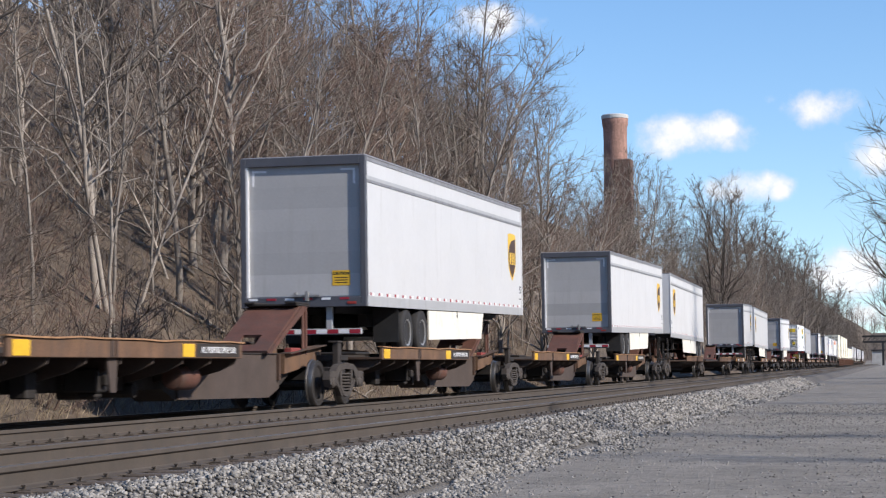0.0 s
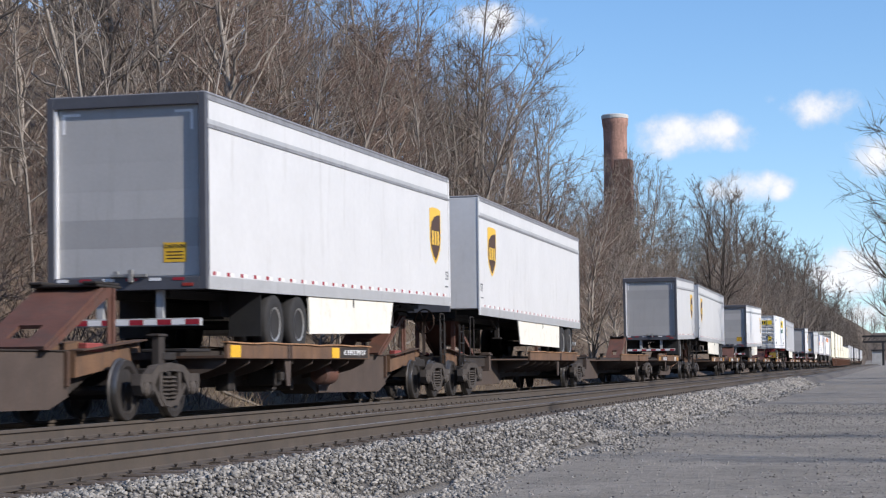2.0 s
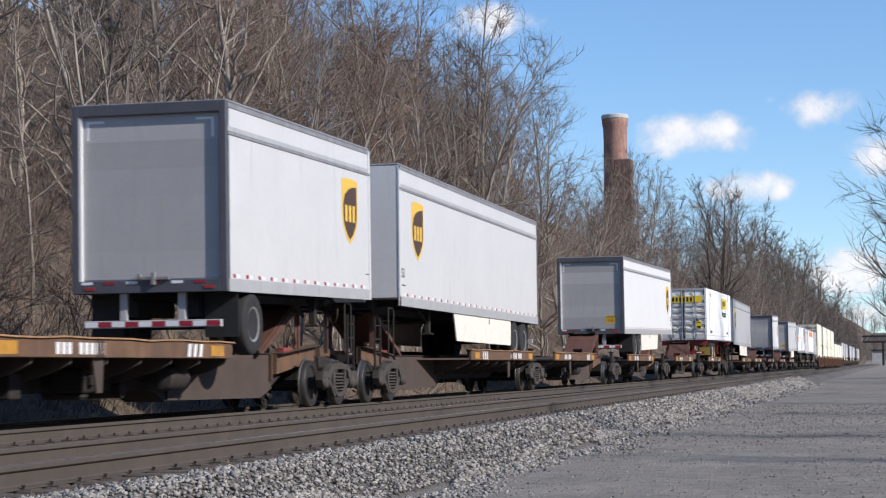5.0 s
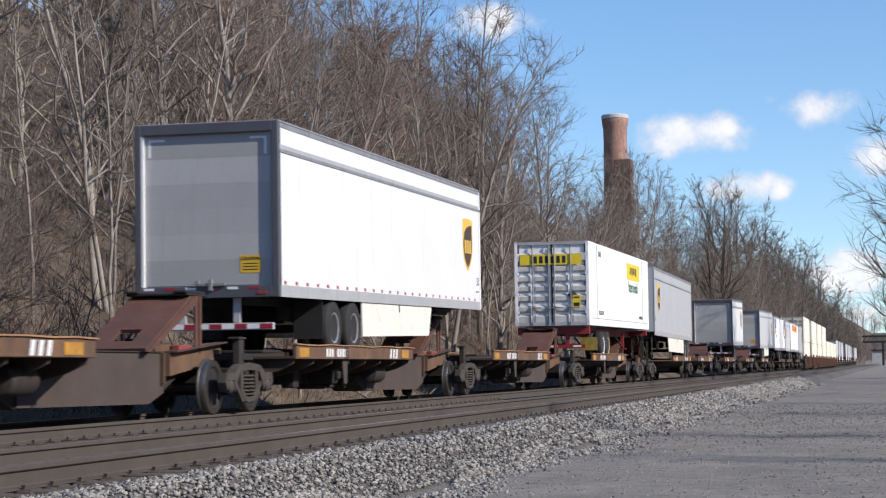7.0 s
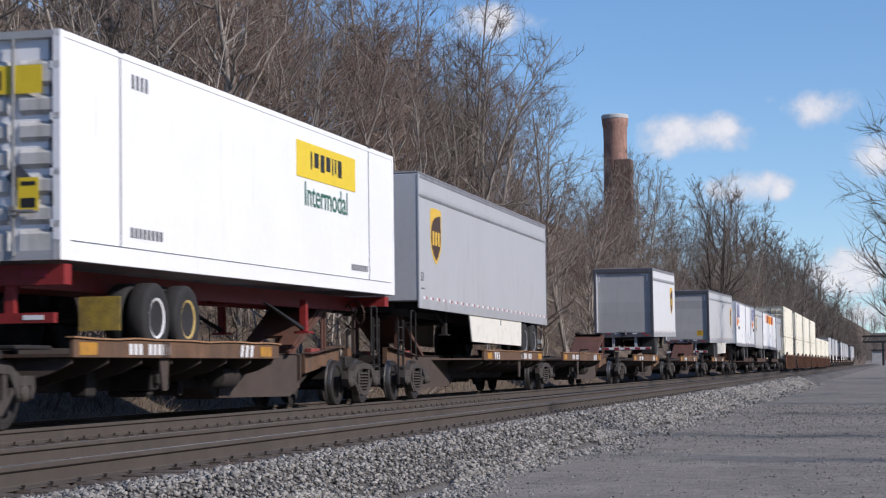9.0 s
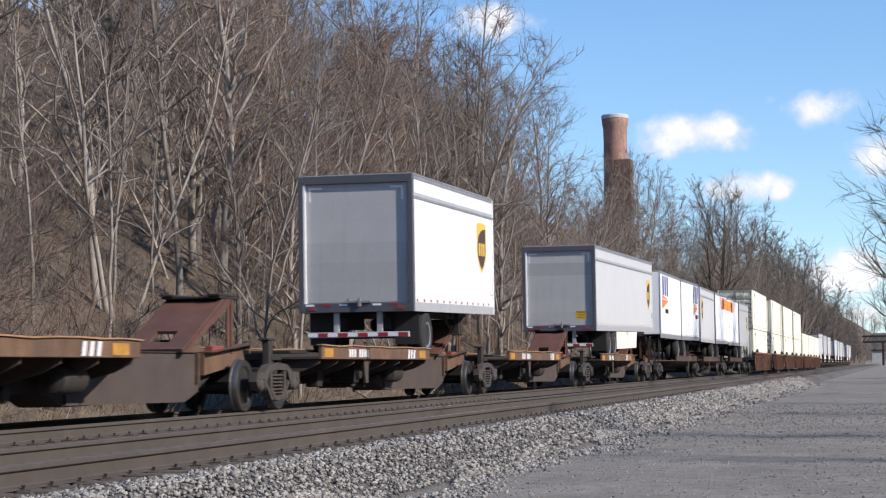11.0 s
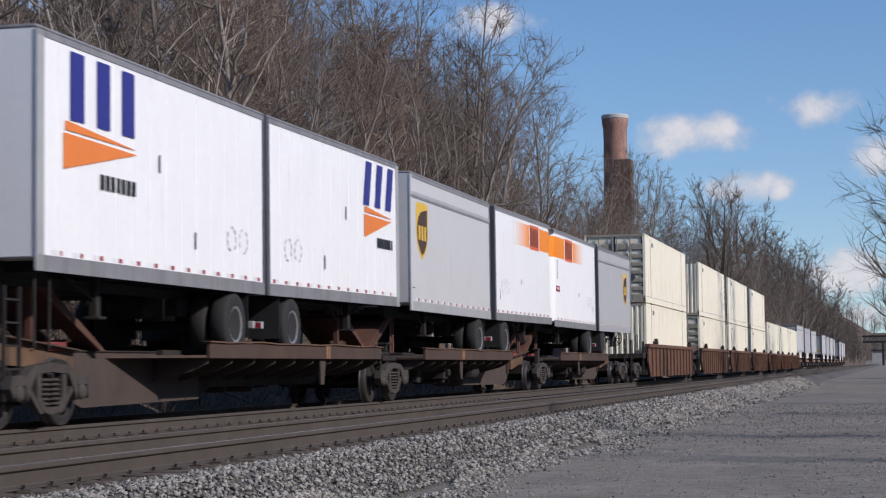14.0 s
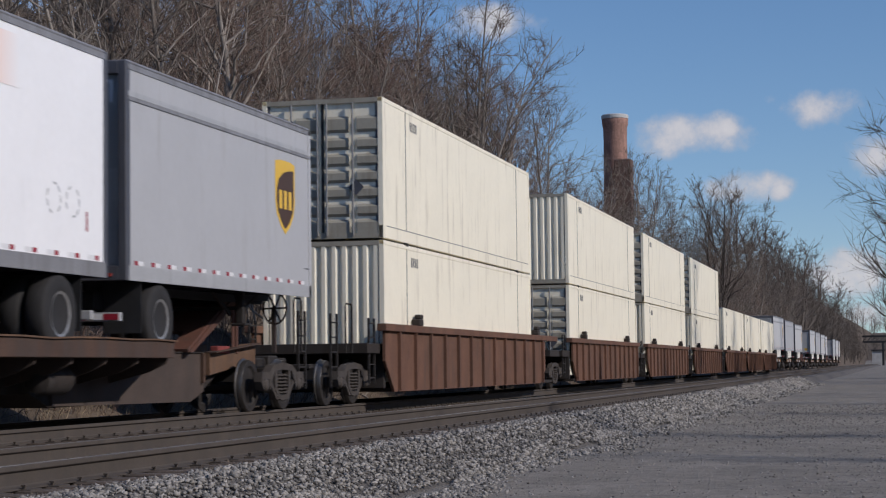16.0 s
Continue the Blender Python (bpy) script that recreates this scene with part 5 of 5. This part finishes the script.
def container(L, skin="white", z0=0.0, ends=("door", "ribs"), H=2.9, frame="silver"):
    """A freight container. y = 0 is the end that looks back along the train."""
    e = new("freight_container")
    W = 1.295
    part("body", boxes((-W + 0.01, W - 0.01, 0.06, L - 0.06, z0 + 0.12, z0 + H - 0.03)), M[skin], e)
    for sx in (-1, 1):
        x0, x1 = sorted((sx * (W - 0.10), sx * W))
        part("top_rail", boxes((x0, x1, 0, L, z0 + H - 0.09, z0 + H), bevel=0.006), M[skin], e)
        part("bottom_rail", boxes((x0, x1, 0, L, z0, z0 + 0.26), bevel=0.006), M[skin], e)
        for y in (0.0, L - 0.12):
            part("corner_post", boxes((x0, x1 + 0.001 * sx if sx > 0 else x1, y, y + 0.12, z0, z0 + H)), M[skin], e)
        for y in (1.9, L - 1.9):
            part("lift_post", boxes((sx * (W - 0.008) - 0.006, sx * (W - 0.008) + 0.006, y - 0.015, y + 0.015, z0 + 0.26, z0 + H - 0.09)), M["dark_frame"], e)
            part("corner_casting", boxes((sx * (W - 0.02) - 0.03, sx * (W - 0.02) + 0.03, y - 0.09, y + 0.09, z0 + H - 0.02, z0 + H + 0.04)), M["grime"], e)
        xs = sorted((sx * (W - 0.012), sx * (W - 0.004)))
        for q in range(4):
            part("marking", boxes((*xs, 2.3 + q * 0.16, 2.38 + q * 0.16, z0 + H - 0.45, z0 + H - 0.25)), M["dark_frame"], e)
        part("rail_seam", boxes((sx * W - 0.002, sx * W + 0.002, 0.3, L - 0.3, z0 + 0.245, z0 + 0.26)), M["dark_frame"], e)
    for y, kind, s in ((0.06, ends[0], -1), (L - 0.06, ends[1], 1)):
        if kind == "ribs":
            n = 11
            for i in range(n):
                xx = -W + 0.18 + i * (2 * W - 0.36) / (n - 1)
                y0, y1 = sorted((y, y + s * 0.045))
                bm = bmesh.new()
                prism(bm, [(xx - 0.08, y), (xx - 0.04, y + s * 0.05), (xx + 0.04, y + s * 0.05), (xx + 0.08, y)], "z", z0 + 0.14, z0 + H - 0.1)
                part("end_rib", bm, M[skin], e)
        else:
            for i, zz in enumerate((0.22, 0.58, 0.94, 1.28, 1.62, 1.96, 2.36)):
                for xx in (-0.98, -0.33, 0.33, 0.98):
                    h = 0.13 if i not in (0, 6) else 0.17
                    bm = bmesh.new()
                    prism(bm, [(y, z0 + zz - h), (y + s * 0.05, z0 + zz - h + 0.06), (y + s * 0.05, z0 + zz + h - 0.06), (y, z0 + zz + h)], "x", xx - 0.24, xx + 0.24)
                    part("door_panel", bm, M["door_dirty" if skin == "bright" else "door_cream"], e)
            for sg, xx in ((1, 0.72),):
                d = 0.17
                part("placard", poly([(xx - d, z0 + 1.05), (xx, z0 + 1.05 - d), (xx + d, z0 + 1.05), (xx, z0 + 1.05 + d)], "y", *sorted((y + s * 0.052, y + s * 0.058))), M["dark_frame"], e)
            part("door_gap", boxes((-0.03, 0.03, *sorted((y, y + s * 0.02)), z0 + 0.12, z0 + H - 0.1)), M["black"], e)
            for zz in (0.45, 1.1, 1.8, 2.45) if skin == "bright" else ():
                for xx in (-1.22, 1.22):
                    part("hinge", boxes((xx - 0.07, xx + 0.07, *sorted((y, y + s * 0.06)), z0 + zz - 0.05, z0 + zz + 0.05), bevel=0.008), M[skin], e)
            for xx in (-0.66, -0.10, 0.10, 0.66):
                if skin == "bright":
                    part("door_lever", boxes((xx - 0.03, xx + 0.30, *sorted((y + s * 0.09, y + s * 0.115)), z0 + 0.60, z0 + 0.635), (xx - 0.05, xx + 0.05, *sorted((y + s * 0.05, y + s * 0.115)), z0 + 0.56, z0 + 0.68), bevel=0.004), M["rim"], e)
                bm = bmesh.new()
                lathe(bm, [(0.022, -H / 2 + 0.1), (0.022, H / 2 - 0.06)], pose(xx, y + s * 0.075, z0 + H / 2, 0, 90), 8)
                part("lock_bar", bm, M["rim"], e)
        for za, zc in ((z0, z0 + 0.12), (z0 + H - 0.1, z0 + H - 0.005)):
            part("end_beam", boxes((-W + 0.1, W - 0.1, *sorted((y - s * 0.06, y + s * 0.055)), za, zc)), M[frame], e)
        for xa in (W - 0.16, -W + 0.1):
            part("end_gasket", boxes((xa, xa + 0.06, *sorted((y, y + s * 0.03)), z0 + 0.12, z0 + H - 0.1)), M["dark_frame"], e)
    return tagged(e, f"{'cream' if skin == 'cream' else 'white'} freight container with streaked sides", "container", "containers on the train")


def chassis(L):
    """A red container chassis."""
    e = new("container_chassis")
    part("beam", boxes((-0.55, -0.42, 0.2, L, 1.78, 2.06), (0.42, 0.55, 0.2, L, 1.78, 2.06), (-1.25, 1.25, L - 0.3, L, 1.86, 2.06), (-1.25, 1.25, 0.0, 0.22, 1.80, 2.06), (-0.55, 0.55, 5.5, 5.65, 1.8, 2.0), (-0.55, 0.55, 9.5, 9.65, 1.8, 2.0)), M["red"], e)
    part("rear_bumper", boxes((-1.1, 1.1, 0.02, 0.12, 1.32, 1.45), (-0.55, -0.42, 0.03, 0.13, 1.44, 1.82), (0.42, 0.55, 0.03, 0.13, 1.44, 1.82)), M["red"], e)
    for i in (0, 2, 4):
        part("tape", boxes((-1.0 + i * 0.42, -0.72 + i * 0.42, 0.012, 0.02, 1.36, 1.42)), M["white_tape"], e)
    wheels(e, (3.0, 4.2), ("white_tape", "rim_yellow"))
    for sx in (-1, 1):
        part("mud_flap", boxes((sx * 0.95 - 0.3, sx * 0.95 + 0.3, 1.75, 1.77, 1.24, 1.70)), M["mustard"], e, "dirty yellow mud flap")
        part("landing_leg", boxes((sx * 0.8 - 0.06, sx * 0.8 + 0.06, 11.2, 11.34, 1.3, 1.9), (sx * 0.8 - 0.14, sx * 0.8 + 0.14, 11.1, 11.44, 1.28, 1.32)), M["red"], e)
        part("brace", poly([(9.0, 1.8), (9.1, 1.8), (11.2, 1.4), (11.2, 1.34)], "x", sx * 0.8 - 0.03, sx * 0.8 + 0.03), M["black"], e)
    for x in (-0.95, -0.75, 0.75, 0.95):
        part("tail_lamp", boxes((x - 0.07, x + 0.07, -0.012, 0.0, 1.9, 1.98)), M["red_tape"], e)
    return tagged(e, "red container chassis with yellow mud flaps", "chassis")


def well_car(L):
    """A well car unit: deep orange-brown side walls between its trucks."""
    e = new("well_car")
    for sx in (-1, 1):
        x0, x1 = sorted((sx * 1.36, sx * 1.42))
        part("side_wall", poly([(1.9, 0.22), (L - 4.2, 0.22), (L - 3.4, 0.60), (L - 3.4, 1.45), (1.2, 1.45), (1.2, 0.85)] if L > 21 else [(2.3, 0.22), (L - 2.3, 0.22), (L - 1.6, 0.85), (L - 1.6, 1.45), (1.6, 1.45), (1.6, 0.85)], "x", x0, x1), M["rust_orange"], e, "orange-brown ribbed well side")
        x0, x1 = sorted((sx * 1.30, sx * 1.50))
        ye = L - 1.7
        part("top_chord", boxes((x0, x1, 1.0, ye, 1.45, 1.60), bevel=0.01), M["rust_orange"], e)
        x2, x3 = sorted((sx * 1.42, sx * 1.49))
        n = 12
        for i in range(n + 1):
            yy = 2.2 + (L - 6.2 if L > 21 else L - 4.4) * i / n
            part("side_rib", boxes((x2, x3, yy - 0.04, yy + 0.04, 0.24, 1.45)), M["rust_orange"], e)
        for yy in (4.0, ye - 3.0):
            part("lock_lug", boxes((x0, x1, yy - 0.2, yy + 0.1, 1.6, 1.75), (x0 + 0.03, x1 - 0.03, yy - 0.05, yy + 0.2, 1.75, 1.85), bevel=0.02), M["rust_dark"], e)
        part("end_ladder", boxes((sx * 1.25 - 0.02, sx * 1.25 + 0.02, 0.55, 0.59, 0.4, 1.7), (sx * 1.25 - 0.02, sx * 1.25 + 0.02, 0.95, 0.99, 0.4, 1.7), *[(sx * 1.25 - 0.015, sx * 1.25 + 0.015, 0.57, 0.97, 0.5 + 0.27 * i, 0.525 + 0.27 * i) for i in range(5)]), M["grime"], e)
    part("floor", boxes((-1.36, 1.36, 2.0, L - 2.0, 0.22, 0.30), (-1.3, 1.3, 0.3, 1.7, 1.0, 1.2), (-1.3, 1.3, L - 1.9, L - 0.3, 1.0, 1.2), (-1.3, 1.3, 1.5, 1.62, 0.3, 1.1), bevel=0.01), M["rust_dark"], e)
    truck(e, 0.0)
    return tagged(e, "orange-brown ribbed intermodal well car", "rail car", "well cars")


def train():
    for a, b, fl, full in ((18.2, 34.7, 0, 0), (34.7, 51.2, 0, 0), (51.2, 67.7, 0, 0), (67.7, 84.2, 0, 0),
                           (87.9, 104.4, 1, 0), (104.4, 122.9, 1, 0), (122.9, 139.4, 0, 0),
                           (143.3, 159.8, 1, 0), (159.8, 176.3, 0, 0), (176.3, 192.8, 0, 0), (192.8, 209.3, 0, 0), (209.3, 225.2, 0, 0),
                           (229.5, 245.4, 1, 0), (245.4, 261.9, 0, 0), (261.9, 279.0, 0, 0), (279.0, 295.5, 0, 0), (295.5, 312.0, 0, 0),
                           (316.1, 332.7, 1, 1), (332.7, 350.1, 0, 1), (350.1, 367.3, 0, 1)):
        put_platform(a, b, bool(fl), bool(full), a not in (104.4, 143.3, 229.5, 316.1))
    for s in (86.0, 141.3, 227.3, 314.0, 369.5):
        coupler(s)
    # the end truck of each articulated car
    for s in (84.2, 87.9, 139.4, 143.3, 225.2, 229.5, 312.0, 316.1, 367.3):
        e = new("end_truck")
        truck(e, 0.0, "bolster")
        MOVING.append((tagged(e, "grimy two-axle freight truck", "rail truck", "end trucks"), s, 0.0))
    long_far = trailer(16.0, label="white parcel trailer with grey door and shield emblem", skin="pale")
    put_load(long_far, 35.6, 16.0, 0.75)
    put_load(trailer(16.0, label="pale grey parcel trailer with streaked sides and grey door", skin="worn"), 68.8, 16.0, 0.75)
    rev = trailer(15.6, axles=(2.0, 3.3), sticker=False, label="pale grey parcel trailer facing back along the train", skin="worn", side=-1)
    put_load(rev, 87.95, 15.6, 0.3, True)
    pup = trailer(8.35, "pup", axles=(1.2,), sticker=False, label="short white parcel trailer with grey roll-up door")
    dull_pup = trailer(8.2, "pup", axles=(1.2,), sticker=False, label="short pale grey parcel trailer", skin="pale")
    rev_pup = trailer(8.2, "pup", axles=(1.2,), sticker=False, label="short pale grey parcel trailer facing back", skin="pale", side=-1)
    put_load(dull_pup, 132.8, 8.2, 0.9)
    wrev = trailer(15.8, axles=(2.0, 3.3), sticker=False, label="pale grey-white parcel trailer facing back along the train", skin="pale", side=-1)
    put_load(wrev, 143.3, 15.7, 0.3, True)
    white_far = trailer(15.9, label="clean white parcel trailer with grey door and emblem")
    put_load(white_far, 177.4, 15.9, 0.75)
    drev = trailer(15.6, axles=(2.0, 3.3), sticker=False, label="dull grey parcel trailer facing back along the train", skin="dull", side=-1)
    put_load(drev, 229.0, 15.6, 0.3, True)
    put_load(pup, 270.7, 8.35, 0.9)
    put_load(copy_thing(long_far, Matrix()), 296.45, 16.0, 0.75)
    rib = trailer(8.45, "ribbed", axles=(1.3,), sticker=False, label="white ribbed freight trailer with a blue and orange emblem", skin="bright")
    rev_rib = trailer(8.45, "ribbed", axles=(1.3,), sticker=False, label="white ribbed freight trailer facing back, blue and orange emblem", skin="bright", side=-1)
    put_load(rev_rib, 315.25, 8.45, 0.0, True)
    put_load(rib, 324.0, 8.45, 0.4)
    put_load(rev_pup, 333.45, 8.2, 0.1, True)
    org = trailer(8.2, "orange", axles=(1.3,), sticker=False, label="white freight trailer with a faded orange band", skin="bright")
    rev_org = trailer(8.2, "orange", axles=(1.3,), sticker=False, label="white freight trailer facing back, faded orange band", skin="bright", side=-1)
    put_load(org, 342.4, 8.2, 0.3)
    put_load(rev_org, 350.75, 8.6, 0.0, True)
    put_load(trailer(8.2, "pup", axles=(1.2,), sticker=False, label="short dull grey parcel trailer before the container cars", skin="dull"), 360.15, 8.2, 0.3)
    # container on a chassis
    box53 = container(16.15, "bright", 2.10)
    W = 1.295
    sign = part("emblem_panel", boxes((W - 0.008, W + 0.002, 9.6, 13.28, 4.02, 4.66)), M["lemon"], box53, "yellow panel with dark emblem bars")
    for i, (a, b) in enumerate(((10.4, 10.5), (10.62, 10.9), (11.0, 11.25), (11.35, 11.62), (11.72, 11.8), (11.9, 12.0), (12.1, 12.35))):
        part("bar", boxes((W + 0.002, W + 0.004, a, b, 4.2 + 0.05 * (i % 2), 4.52)), M["ink"], sign)
    lettering("Intermodal", 0.62, on_side(W - 0.004, 11.4, 3.72), "green", box53)
    part("marking", boxes(*[(W - 0.008, W - 0.004, 2.24 + i * 0.15, 2.33 + i * 0.15, 2.5, 2.64) for i in range(8)]), M["dark_frame"], box53)
    part("marking", boxes(*[(W - 0.008, W - 0.004, 13.0 + i * 0.13, 13.08 + i * 0.13, 2.5, 2.62) for i in range(9)]), M["dark_frame"], box53)
    band = part("door_panel_sign", boxes((-1.1, 1.05, -0.006, 0.002, 4.20, 4.56)), M["lemon"], box53, "yellow band with dark bars across the doors")
    for i in range(6):
        part("bar", boxes((-0.62 + i * 0.2, -0.5 + i * 0.2, -0.010, -0.006, 4.26, 4.50)), M["ink"], band)
    note = part("notice", boxes((0.72, 1.0, -0.004, 0.002, 2.72, 3.14)), M["lemon"], box53)
    part("bar", boxes((0.76, 0.96, -0.008, -0.004, 2.76, 2.88), (0.76, 0.96, -0.008, -0.004, 3.04, 3.09)), M["ink"], note)
    put_load(box53, 210.8, 16.15, 0.4)
    put_load(chassis(15.6), 211.0, 15.6, 0.4)
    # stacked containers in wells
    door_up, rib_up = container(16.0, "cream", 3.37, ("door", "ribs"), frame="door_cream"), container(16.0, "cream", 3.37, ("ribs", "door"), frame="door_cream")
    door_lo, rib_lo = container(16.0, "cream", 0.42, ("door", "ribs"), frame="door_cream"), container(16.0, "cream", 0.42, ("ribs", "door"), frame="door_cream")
    for i, (s, up, lo) in enumerate(((373.3, door_up, rib_lo), (395.9, rib_up, door_lo), (414.8, door_up, rib_lo), (433.9, door_up, rib_lo))):
        for c in (up, lo):
            o = c if not any(m[0] == c for m in MOVING) else copy_thing(c, Matrix())
            put_load(o, s, 16.0, 0.0)
    w1, w2 = well_car(22.5), well_car(19.1)
    MOVING.append((w1, 371.7, 0.0))
    for i, s in enumerate((394.2, 413.2, 432.3, 451.4, 469.3, 487.0)):
        MOVING.append((w2 if not i else copy_thing(w2, Matrix()), s, 0.0))
    low = container(16.0, "cream", 1.32, ("ribs", "door"))
    for i, s in enumerate((453.0, 470.4, 487.3)):
        put_load(low if not i else copy_thing(low, Matrix()), s, 16.0, 0.0)
    s = 503.4
    for i in range(12):
        p = platform(16.5)
        MOVING.append((p, s - 0.8, 0.0))
        if i not in (3, 8):
            put_load(copy_thing((long_far, drev, long_far, dull_pup)[i % 4], Matrix()), s, 16.0, 0.5)
        s += 19.0


train()


# ---- what moves ----
def motions():
    for ob, s, rx in MOVING:
        ob.matrix_world = pose(TRACK, s, RAIL, rx)
        walk(ob, [(0.0, pose(TRACK, s, RAIL, rx, 0, FLIP.get(ob.name, 0))), (LAST, pose(TRACK, s - SPEED * LAST, RAIL, rx, 0, FLIP.get(ob.name, 0)))])


motions()
